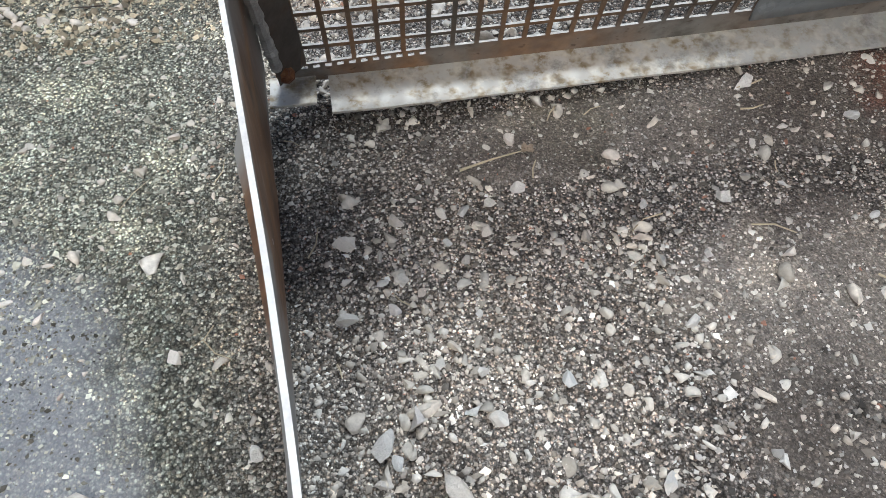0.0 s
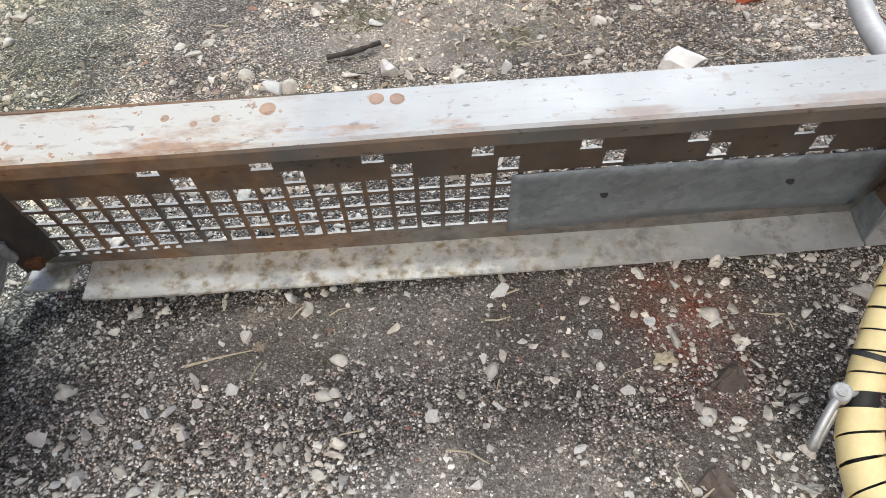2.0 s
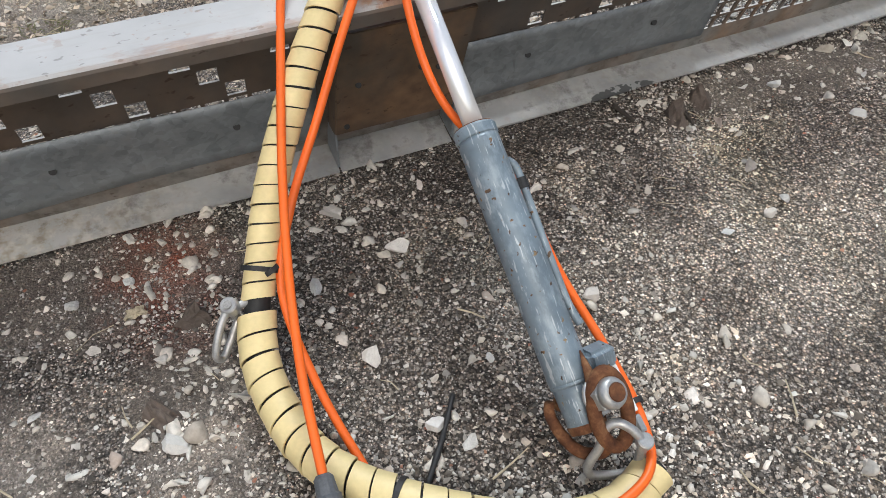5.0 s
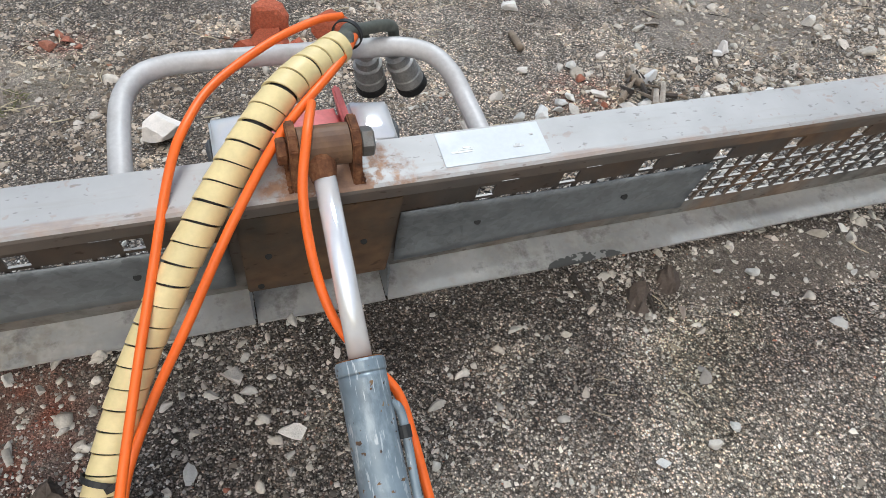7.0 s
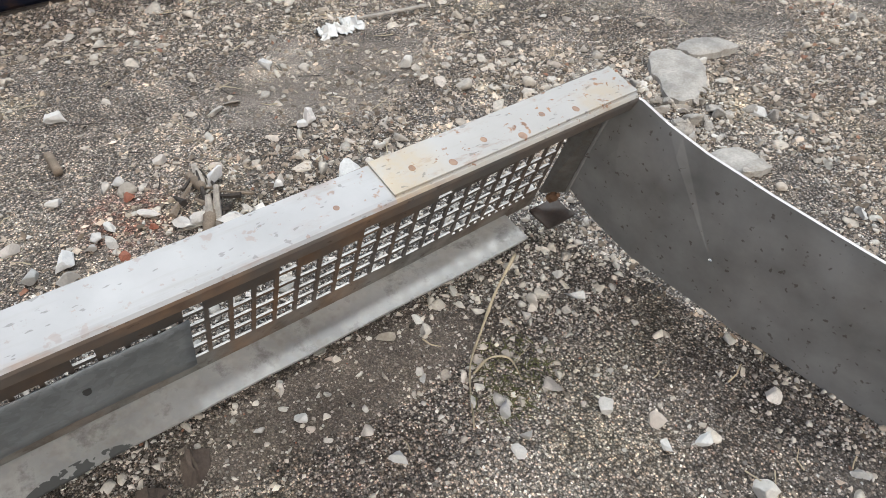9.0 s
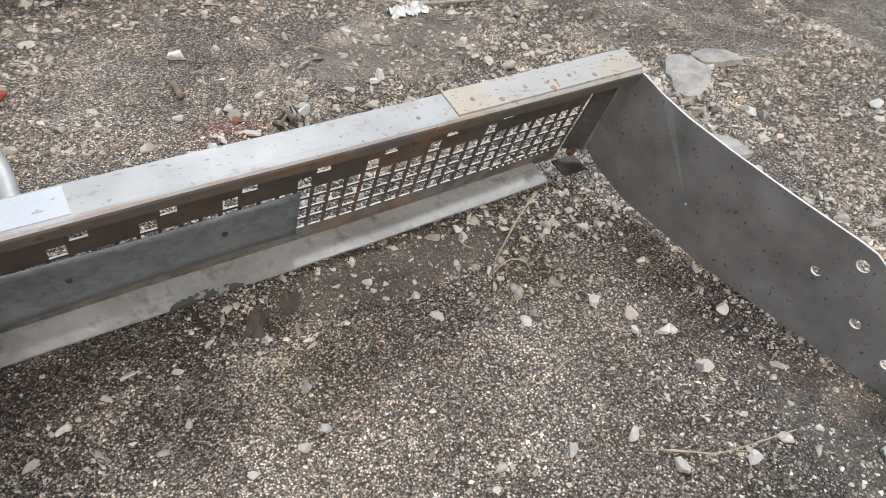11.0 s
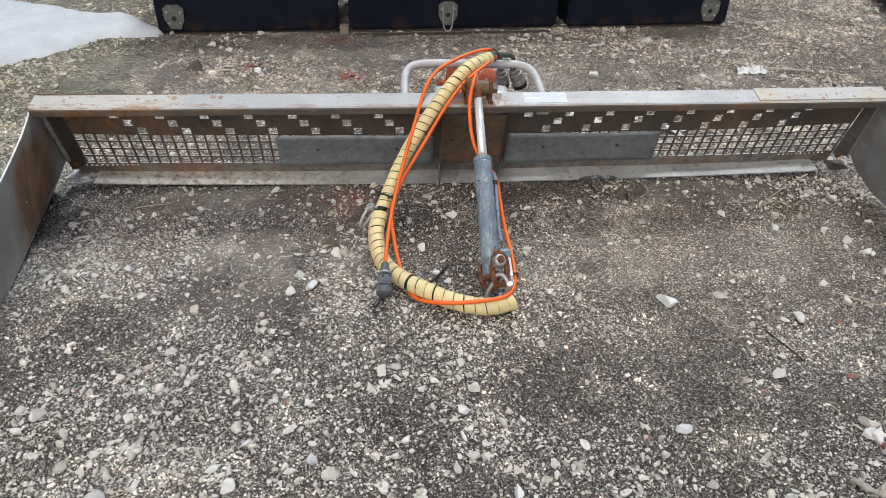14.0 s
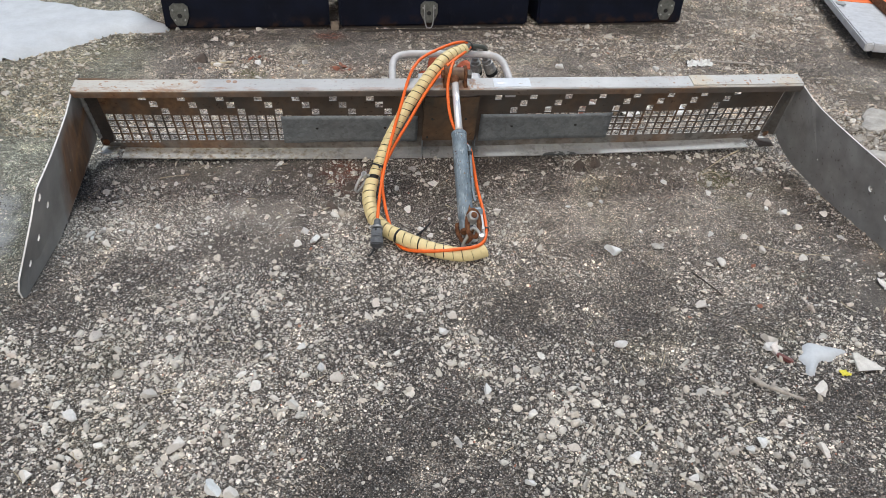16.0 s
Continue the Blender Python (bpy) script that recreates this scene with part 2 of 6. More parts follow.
RAIL_SPOTS = [(-0.911, 0.050, 0.0105), (-0.886, 0.048, 0.0105), (-1.04, 0.045, 0.011), (-1.10, 0.034, 0.006), (-1.125, 0.028, 0.005), (-1.16, 0.040, 0.006), (0.93, 0.035, 0.005),
              (1.06, 0.046, 0.006), (1.12, 0.028, 0.007), (1.19, 0.045, 0.006), (1.25, 0.024, 0.008), (1.31, 0.048, 0.006), (1.37, 0.032, 0.007)]


def mat_rail():
    n = Nodes("worn_silver_painted_steel")
    col = n.mix(1.0, (0.428, 0.426, 0.424), n.ramp(n.noise(7, 5), (0.3, 0.86), (0.7, 1.1)), "MULTIPLY")
    streak = n.ramp(n.noise(26, 4, 0.6, n.stretch(0.25, 3.0, 3.0)), (0.55, 0.0), (0.72, 1.0))
    col = n.mix(n.math("MULTIPLY", streak, 0.30), col, (0.34, 0.31, 0.27))
    x = n.axis(0)
    ends = n.math("MULTIPLY", n.math("SUBTRACT", n.math("ABSOLUTE", x), 0.80), 3.2, clamp=True)
    cap = n.math("MULTIPLY", n.math("SUBTRACT", x, 1.008), 300.0, clamp=True)
    cream = n.math("MAXIMUM", n.math("MULTIPLY", n.math("SUBTRACT", -0.98, x), 12.0, clamp=True), n.math("MULTIPLY", cap, 0.45))
    col = n.mix(n.math("MULTIPLY", cream, 0.65), col, (0.60, 0.57, 0.50))
    stain = n.math("MAXIMUM", n.math("MULTIPLY", n.near(1.03, 0.035, 0.095, 0.12), 1.5), n.math("MULTIPLY", n.near(1.43, 0.030, 0.07, 0.05), 1.2))
    stain = n.math("MAXIMUM", stain, n.math("MULTIPLY", n.math("MULTIPLY", n.math("SUBTRACT", 0.026, n.axis(1)), 60.0, clamp=True), 0.55))
    stain = n.math("MULTIPLY", n.math("MULTIPLY", stain, cap), n.ramp(n.noise(34, 5, 0.65), (0.34, 0.15), (0.60, 0.85)), clamp=True)
    col = n.mix(n.math("MULTIPLY", stain, 0.8), col, (0.51, 0.43, 0.31))
    nick = n.ramp(n.noise(120, 2, 0.5, n.stretch(0.45, 1.0, 1.0)), (0.665, 0.0), (0.70, 1.0))
    col = n.mix(n.math("MULTIPLY", nick, 0.6), col, (0.20, 0.19, 0.18))
    lft = n.math("MULTIPLY", n.math("SUBTRACT", -0.72, x), 3.0, clamp=True)
    spot = n.math("MULTIPLY", n.ramp(n.noise(38, 4, 0.55), (0.635, 0.0), (0.675, 1.0)), n.math("ADD", 0.30, n.math("MULTIPLY", ends, 0.7)))
    small = n.math("MULTIPLY", n.ramp(n.noise(85, 3), (0.66, 0.0), (0.70, 1.0)), n.math("ADD", 0.5, ends))
    lug = n.math("MULTIPLY", n.near(0.015, 0.014, 0.13, 0.085), n.ramp(n.noise(24, 6, 0.7), (0.30, 0.2), (0.66, 1.8)))
    lug = n.ramp(lug, (0.42, 0.0), (0.75, 1.0))
    lip = n.math("MULTIPLY", n.math("MULTIPLY", n.math("SUBTRACT", 0.0125, n.axis(1)), 260.0, clamp=True), n.ramp(n.noise(17, 5, 0.7, n.stretch(0.35, 1.0, 1.0)), (0.46, 0.0), (0.56, 1.0)))
    lip = n.math("MULTIPLY", lip, n.math("ADD", 0.5, n.math("MULTIPLY", lft, 0.5)))
    blot = n.math("MULTIPLY", n.ramp(n.noise(19, 5, 0.7, n.stretch(0.6, 1.4, 1.4)), (0.54, 0.0), (0.68, 1.0)), ends)
    for sx, sy, sr in RAIL_SPOTS:
        ring = n.math("SUBTRACT", n.near(sx, sy, sr, sr * 1.1), n.math("MULTIPLY", n.math("SUBTRACT", n.noise(90, 3), 0.5), 0.7))
        spot = n.math("MAXIMUM", spot, n.ramp(ring, (0.20, 0.0), (0.32, 1.0), (0.75, 0.85)))
    mask = n.math("MAXIMUM", n.math("MAXIMUM", n.math("MULTIPLY", spot, 0.8), n.math("MULTIPLY", blot, 0.55)), n.math("MULTIPLY", small, 0.55))
    mask = n.math("MAXIMUM", mask, n.math("MAXIMUM", n.math("MULTIPLY", lug, 0.75), n.math("MULTIPLY", lip, 0.7)), clamp=True)
    col = n.mix(mask, col, n.ramp(n.noise(60, 3), (0.3, (0.20, 0.085, 0.035)), (0.7, (0.42, 0.22, 0.10))))
    n.bump(n.noise(90, 4), 0.12, 0.001)
    rough = n.mix(mask, n.ramp(n.noise(12, 4), (0.3, 0.50), (0.7, 0.64)), (0.88, 0.88, 0.88))
    return n.done(col, rough, n.math("SUBTRACT", 0.15, n.math("MULTIPLY", mask, 0.15)), 0.4)


def mat_dark_steel(name, base, rust, ends_only=True, metal=0.35, rough=0.5):
    n = Nodes(name)
    col = n.mix(1.0, base, n.ramp(n.noise(9, 5), (0.3, 0.75), (0.7, 1.3)), "MULTIPLY")
    if ends_only:
        grey = n.math("MULTIPLY", n.math("ADD", n.axis(0), 0.45), 2.0, clamp=True)
        col = n.mix(n.math("MULTIPLY", grey, 0.5), col, n.mix(1.0, (0.112, 0.108, 0.103), n.ramp(n.noise(11, 5), (0.3, 0.72), (0.7, 1.3)), "MULTIPLY"))
        foot = n.math("MULTIPLY", n.math("SUBTRACT", n.math("ADD", 0.082, n.math("MULTIPLY", n.noise(9, 3), 0.03)), n.axis(2)), 45.0, clamp=True)
        col = n.mix(n.math("MULTIPLY", foot, 0.8), col, n.ramp(n.noise(21, 5, 0.65), (0.36, (0.12, 0.112, 0.10)), (0.52, (0.235, 0.228, 0.212)), (0.70, (0.30, 0.292, 0.27))))
    m = n.ramp(n.noise(6.5, 5, 0.6, n.stretch(1.0, 1.0, 0.35)), (0.36, 0.0), (0.58, 1.0))
    if ends_only:
        m = n.math("MULTIPLY", m, n.math("ADD", 0.30, n.math("MAXIMUM", n.math("MULTIPLY", n.math("SUBTRACT", -0.55, n.axis(0)), 1.2, clamp=True), n.math("MULTIPLY", n.near(0.85, 0.1, 0.35, 1.0), 0.6))))
    m = n.math("MULTIPLY", m, rust)
    col = n.mix(m, col, n.ramp(n.noise(34, 4), (0.3, (0.15, 0.074, 0.037)), (0.7, (0.32, 0.18, 0.083))))
    pits = n.ramp(n.noise(75, 2, 0.5, n.stretch(0.7, 1.0, 1.0)), (0.66, 0.0), (0.72, 1.0))
    col = n.mix(n.math("MULTIPLY", pits, 0.6), col, (0.05, 0.025, 0.015))
    n.bump(n.noise(70, 4), 0.2, 0.001)
    return n.done(col, n.mix(m, (rough, rough, rough), (0.85, 0.85, 0.85)), n.math("SUBTRACT", metal, n.math("MULTIPLY", m, metal), clamp=True))


def mat_patina_plate():
    n = Nodes("rust_stained_grey_steel_plate")
    col = n.mix(1.0, (0.325, 0.320, 0.300), n.ramp(n.noise(6, 5), (0.3, 0.80), (0.7, 1.20)), "MULTIPLY")
    y, z = n.axis(1), n.axis(2)
    drift = n.math("MULTIPLY", n.math("SUBTRACT", n.noise(4, 3), 0.5), 0.22)
    band = n.math("SUBTRACT", 1.0, n.math("MULTIPLY", n.math("ABSOLUTE", n.math("ADD", n.math("ADD", y, 0.13), drift)), 4.0), clamp=True)
    low = n.math("MULTIPLY", n.math("SUBTRACT", 0.37, z), 9.0, clamp=True)
    m = n.ramp(n.math("MULTIPLY", n.math("MULTIPLY", band, low), n.ramp(n.noise(7, 5, 0.6, n.stretch(1, 1.8, 0.6)), (0.25, 0.75), (0.7, 1.35))), (0.12, 0.0), (0.58, 1.0))
    col = n.mix(n.math("MULTIPLY", m, 0.92), col, n.ramp(n.noise(13, 5, 0.6, n.stretch(1, 2.0, 0.6)), (0.34, (0.105, 0.056, 0.030)), (0.55, (0.190, 0.094, 0.041)), (0.72, (0.30, 0.155, 0.062))))
    # one orange run down from the corner
    run = n.math("SUBTRACT", n.math("SUBTRACT", z, n.math("MULTIPLY", y, 0.55)), 0.245)
    run = n.math("ADD", run, n.math("MULTIPLY", n.math("SUBTRACT", n.noise(11, 4), 0.5), 0.07))
    run = n.math("SUBTRACT", 1.0, n.math("MULTIPLY", n.math("ABSOLUTE", run), 38.0), clamp=True)
    run = n.math("MULTIPLY", run, n.math("MULTIPLY", n.math("ADD", y, 0.24), 7.0, clamp=True))
    col = n.mix(n.math("MULTIPLY", run, 0.75), col, n.ramp(n.noise(40, 4), (0.3, (0.26, 0.115, 0.042)), (0.7, (0.42, 0.23, 0.085))))
    # bare metal along the bent foot
    fold = n.math("SUBTRACT", z, n.math("ADD", 0.030, n.math("MULTIPLY", n.math("ADD", y, 0.30), 0.22)))
    fold = n.math("ADD", fold, n.math("MULTIPLY", n.math("SUBTRACT", n.noise(16, 3), 0.5), 0.014))
    fold = n.math("SUBTRACT", 1.0, n.math("MULTIPLY", n.math("ABSOLUTE", fold), 210.0), clamp=True)
    fold = n.math("MULTIPLY", fold, n.ramp(n.noise(23, 4), (0.40, 0.0), (0.56, 1.0)))
    col = n.mix(n.math("MULTIPLY", fold, 0.8), col, (0.60, 0.585, 0.55))
    chips = n.ramp(n.noise(95, 2), (0.74, 0.0), (0.77, 1.0))
    col = n.mix(n.math("MULTIPLY", chips, 0.6), col, (0.62, 0.61, 0.58))
    n.bump(n.noise(60, 4), 0.12, 0.001)
    return n.done(col, n.ramp(n.noise(8, 4), (0.3, 0.38), (0.7, 0.6)), 0.25)


def mat_sheet():
    n = Nodes("spangled_galvanised_sheet")
    tone = split(n, n.cells(95).outputs["Color"])[0]
    tone = n.mix(0.5, tone, split(n, n.cells(48).outputs["Color"])[1])
    col = n.mix(1.0, (0.232, 0.250, 0.262), n.ramp(tone, (0.1, 0.80), (0.9, 1.24)), "MULTIPLY")
    col = n.mix(1.0, col, n.ramp(n.noise(6, 5, 0.6), (0.3, 0.80), (0.7, 1.18)), "MULTIPLY")
    dust = n.ramp(n.noise(26, 5, 0.7), (0.55, 0.0), (0.70, 1.0))
    col = n.mix(n.math("MULTIPLY", dust, 0.3), col, (0.30, 0.295, 0.27))
    n.bump(n.noise(30, 4), 0.06, 0.001)
    return n.done(col, n.ramp(tone, (0.1, 0.40), (0.9, 0.56)), 0.4)


def mat_flap():
    n = Nodes("dusty_galvanised_strip")
    col = n.mix(1.0, (0.41, 0.413, 0.41), n.ramp(n.noise(8, 5), (0.3, 0.72), (0.7, 1.2)), "MULTIPLY")
    lft = n.math("MULTIPLY", n.math("SUBTRACT", -0.35, n.axis(0)), 2.0, clamp=True)
    col = n.mix(n.math("MULTIPLY", lft, 0.75), col, n.mix(1.0, (0.60, 0.585, 0.545), n.ramp(n.noise(12, 5), (0.3, 0.75), (0.7, 1.15)), "MULTIPLY"))
    y = n.math("MULTIPLY", n.ramp(n.noise(34, 5, 0.7), (0.44, 0.0), (0.56, 1.0)), n.math("ADD", 0.18, n.math("MULTIPLY", lft, 0.75)))
    col = n.mix(y, col, n.ramp(n.noise(50, 2), (0.35, (0.25, 0.185, 0.10)), (0.6, (0.60, 0.57, 0.50)), (0.8, (0.68, 0.66, 0.61))))
    d = n.ramp(n.noise(16, 5, 0.7), (0.53, 0.0), (0.66, 1.0))
    col = n.mix(n.math("MULTIPLY", d, 0.6), col, (0.11, 0.10, 0.09))
    damp = n.math("MULTIPLY", n.near(0.515, 0.138, 0.10, 0.026), n.ramp(n.noise(42, 3), (0.40, 0.4), (0.55, 1.6)))
    col = n.mix(n.ramp(damp, (0.42, 0.0), (0.48, 1.0)), col, (0.095, 0.100, 0.098))
    n.bump(n.noise(80, 4), 0.15, 0.001)
    return n.done(col, 0.55, 0.35)


def mat_barrel():
    n = Nodes("chipped_blue_grey_paint")
    col = n.mix(1.0, (0.185, 0.232, 0.268), n.ramp(n.noise(16, 5), (0.3, 0.74), (0.7, 1.28)), "MULTIPLY")
    rub = n.ramp(n.noise(42, 6, 0.7, n.stretch(1.4, 0.55, 0.55)), (0.50, 0.0), (0.66, 1.0))
    col = n.mix(n.math("MULTIPLY", rub, 0.55), col, (0.36, 0.42, 0.455))
    scr = n.ramp(n.noise(130, 3, 0.6, n.stretch(2.2, 0.22, 0.22)), (0.60, 0.0), (0.64, 1.0))
    col = n.mix(n.math("MULTIPLY", scr, 0.7), col, (0.52, 0.56, 0.58))
    chip = n.ramp(n.noise(95, 3, 0.5), (0.655, 0.0), (0.68, 1.0))
    col = n.mix(chip, col, n.ramp(n.noise(60, 2), (0.38, (0.055, 0.042, 0.034)), (0.52, (0.17, 0.10, 0.05)), (0.66, (0.30, 0.22, 0.12))))
    n.bump(n.math("SUBTRACT", n.noise(110, 3), chip), 0.2, 0.001)
    return n.done(col, n.mix(chip, n.ramp(n.noise(20, 3), (0.3, 0.30), (0.7, 0.48)), (0.85, 0.85, 0.85)), 0.1)


def mat_rust():
    n = Nodes("rusted_iron")
    col = n.ramp(n.noise(48, 5, 0.65), (0.28, (0.050, 0.023, 0.014)), (0.5, (0.15, 0.063, 0.029)), (0.7, (0.29, 0.155, 0.075)))
    n.bump(n.noise(150, 4), 0.5, 0.0015)
    return n.done(col, 0.85, 0.1, 0.3)


def mat_navy():
    n = Nodes("scuffed_navy_paint")
    col = n.mix(1.0, (0.0035, 0.0052, 0.0135), n.ramp(n.noise(5, 4), (0.3, 0.6), (0.7, 1.5)), "MULTIPLY")
    dust = n.ramp(n.noise(14, 6, 0.7, n.stretch(1, 1, 0.5)), (0.58, 0.0), (0.72, 1.0))
    col = n.mix(n.math("MULTIPLY", dust, 0.35), col, (0.035, 0.037, 0.045))
    low = n.math("MULTIPLY", n.math("SUBTRACT", 0.09, n.axis(2)), 14.0, clamp=True)
    rust = n.math("MULTIPLY", n.ramp(n.noise(9, 5), (0.5, 0.0), (0.62, 1.0)), low)
    col = n.mix(rust, col, (0.035, 0.020, 0.014))
    n.bump(n.noise(40, 3), 0.08, 0.001)
    return n.done(col, 0.5, 0.0, 0.22)


M_ground = mat_ground()
M_gravel = mat_pebble("mixed_gravel", True)
M_gravel_front = mat_pebble("loose_mixed_gravel", True, (1.10, 1.05, 0.985))
M_gravel_far = mat_pebble("brown_mixed_gravel", True, (1.08, 0.965, 0.845), even=0.3)
M_chip_far = mat_pebble("dull_stone_chips", True, (0.88, 0.83, 0.765), pale=True)
M_chip = mat_pebble("pale_stone_chips", True, (0.99, 0.955, 0.90), pale=True)
M_stone = mat_pebble("pale_limestone", False)
M_slab = mat_plain("grey_green_slab", (0.415, 0.392, 0.355), 0.9, vary=0.30, scale=14, bump=0.8, dirt=0.5, dirt_color=(0.25, 0.225, 0.19))
M_rubble = mat_plain("grey_brown_rubble", (0.47, 0.435, 0.385), 0.9, vary=0.30, scale=3.5, bump=0.9, dirt=0.5, dirt_color=(0.22, 0.195, 0.165))
M_slate = mat_plain("dark_slate_stone", (0.105, 0.083, 0.068), 0.85, vary=0.35, scale=20, bump=0.5)
M_brick_dusty = mat_plain("dusty_brick_chip", (0.36, 0.135, 0.085), 0.95, vary=0.35, scale=22, bump=0.6, dirt=0.6, dirt_color=(0.27, 0.19, 0.14))
M_brick = mat_plain("broken_red_brick", (0.43, 0.105, 0.052), 0.9, vary=0.35, scale=22, bump=0.6, dirt=0.4, dirt_color=(0.30, 0.17, 0.11))
M_rail = mat_rail()
M_lip_shaded = mat_dark_steel("shaded_dirty_brown_lip", (0.150, 0.141, 0.128), 0.75, metal=0.2)
M_panel = mat_dark_steel("stained_punched_steel", (0.112, 0.096, 0.081), 0.75)
M_centre = mat_dark_steel("dark_weathered_steel", (0.088, 0.076, 0.061), 0.55, ends_only=False)
M_eye = mat_dark_steel("dark_greasy_iron", (0.080, 0.050, 0.036), 0.75, ends_only=False, metal=0.3, rough=0.4)
M_plate_l = mat_patina_plate()
M_plate_r = mat_dark_steel("dull_grey_steel_plate", (0.27, 0.27, 0.265), 0.06, ends_only=False, metal=0.15, rough=0.55)
M_cut_lit = mat_plain("lit_bare_punched_edge", (0.48, 0.46, 0.425), 0.5, 0.2, vary=0.25, scale=60, dirt=0.4, dirt_color=(0.25, 0.19, 0.13))
M_gusset = mat_plain("dark_rusted_gusset", (0.058, 0.046, 0.038), 0.6, 0.1, vary=0.35, scale=12, bump=0.2, dirt=0.45, dirt_color=(0.085, 0.042, 0.022))
M_edge = mat_plain("white_cut_edge", (0.74, 0.73, 0.71), 0.6, vary=0.12, dirt=0.25)
M_sheet = mat_sheet()
M_flap = mat_flap()
M_weld = mat_plain("grey_weld_bead", (0.36, 0.355, 0.345), 0.5, 0.5, vary=0.3, scale=60, bump=0.5)
M_tube = mat_plain("grey_painted_tube", (0.51, 0.50, 0.495), 0.5, 0.1, vary=0.12, dirt=0.3, dirt_color=(0.28, 0.25, 0.22))
M_barrel = mat_barrel()
M_chrome = mat_plain("bright_chrome", (0.99, 0.99, 0.99), 0.11, 0.50, vary=0.03, bump=0.01)
M_zinc = mat_plain("dull_zinc", (0.46, 0.46, 0.45), 0.42, 0.6, vary=0.15, scale=40, dirt=0.3)
M_bolt = mat_plain("dull_dark_bolt_steel", (0.17, 0.165, 0.155), 0.45, 0.5, vary=0.2, scale=40, dirt=0.4, dirt_color=(0.13, 0.09, 0.06))
M_rust = mat_rust()
M_cream = mat_plain("cream_yellow_plastic", (0.74, 0.61, 0.31), 0.5, vary=0.08, dirt=0.22, dirt_color=(0.55, 0.44, 0.2))
M_orange = mat_plain("orange_rubber", (0.86, 0.145, 0.012), 0.45, vary=0.08, bump=0.05)
M_black = mat_plain("black_rubber", (0.018, 0.018, 0.018), 0.6, vary=0.3)
M_hose = mat_plain("dusty_green_black_hose", (0.095, 0.10, 0.082), 0.6, vary=0.3, dirt=0.5, dirt_color=(0.2, 0.2, 0.16))
M_coupler = mat_plain("dusty_grey_coupling", (0.34, 0.33, 0.31), 0.5, 0.3, vary=0.35, scale=30, dirt=0.4, dirt_color=(0.3, 0.28, 0.25))
M_latch = mat_plain("dull_greenish_metal", (0.15, 0.155, 0.14), 0.5, 0.3, vary=0.4, scale=40, dirt=0.3)
M_plug = mat_plain("scuffed_grey_plastic", (0.085, 0.09, 0.098), 0.55, vary=0.25, scale=30, dirt=0.35, dirt_color=(0.22, 0.22, 0.21))
M_red = mat_plain("faded_red_paint", (0.84, 0.25, 0.24), 0.5, vary=0.12, dirt=0.15, dirt_color=(0.3, 0.1, 0.08))
M_white = mat_plain("white_plastic", (0.78, 0.78, 0.76), 0.4, vary=0.06)
M_sticker = mat_plain("worn_white_sticker", (0.53, 0.56, 0.60), 0.45, vary=0.06, dirt=0.12, dirt_color=(0.4, 0.42, 0.44))
M_snow = mat_plain("old_snow", (0.52, 0.54, 0.56), 0.8, vary=0.09, scale=9, bump=1.0, dirt=0.12, dirt_color=(0.40, 0.39, 0.37))
M_wood = mat_plain("weathered_wood", (0.24, 0.19, 0.14), 0.85, vary=0.35, scale=30, bump=0.5)
M_driftwood = mat_plain("grey_weathered_branch", (0.40, 0.36, 0.31), 0.9, vary=0.35, scale=45, bump=0.8)
M_twig = mat_plain("dry_straw", (0.50, 0.43, 0.30), 0.85, vary=0.25, scale=40)
M_bark = mat_plain("dark_bark", (0.055, 0.045, 0.038), 0.9, vary=0.4, scale=40, bump=0.5)
M_navy = mat_navy()
M_cloth = mat_plain("white_rag", (0.76, 0.75, 0.72), 0.9, vary=0.1, scale=30, bump=0.4)
M_board = mat_plain("chalky_painted_board", (0.52, 0.525, 0.54), 0.6, vary=0.1, dirt=0.2)
M_signal = mat_plain("signal_orange_paint", (0.80, 0.16, 0.02), 0.55, vary=0.1)
M_shard = mat_plain("dirty_white_plastic", (0.62, 0.60, 0.56), 0.6, vary=0.15, scale=40, dirt=0.35, dirt_color=(0.35, 0.32, 0.28))
M_maroon = mat_plain("dark_red_plastic", (0.15, 0.045, 0.036), 0.5, vary=0.3, scale=40)
M_yellow = mat_plain("yellow_plastic_scrap", (0.7, 0.62, 0.03), 0.5)


# ---- geometry helpers ----
def thing(name, at, label, category, group=""):
    ob = new(name)
    ob.empty_display_size = 0.05
    ob.location = at
    return tagged(ob, label, category, group)


def mesh_of(name, verts, faces, smooth=False):
    me = bpy.data.meshes.new(name)
    me.from_pydata([tuple(v) for v in verts], [], faces)
    me.validate()
    if smooth:
        me.polygons.foreach_set("use_smooth", [True] * len(me.polygons))
    return me


def part(name, geo, material, parent, label="", smooth=False):
    """One mesh under a thing or a part. The geometry is given in the world's metres."""
    if isinstance(geo, bmesh.types.BMesh):
        me = bpy.data.meshes.new(name)
        bmesh.ops.recalc_face_normals(geo, faces=geo.faces)
        geo.to_mesh(me)
        geo.free()
    else:
        me = mesh_of(name, *geo)
    if smooth:
        me.polygons.foreach_set("use_smooth", [True] * len(me.polygons))
        if smooth == "creased":
            me.set_sharp_from_angle(angle=radians(38))
    for m in material if isinstance(material, (list, tuple)) else [material]:
        me.materials.append(m)
    ob = new(name, me)
    if parent is not None:
        ob.parent = parent
        if parent.parent is None and parent.type == "EMPTY":
            ob.matrix_parent_inverse = Matrix.Translation(-Vector(parent.location))
    return tagged(ob, label)


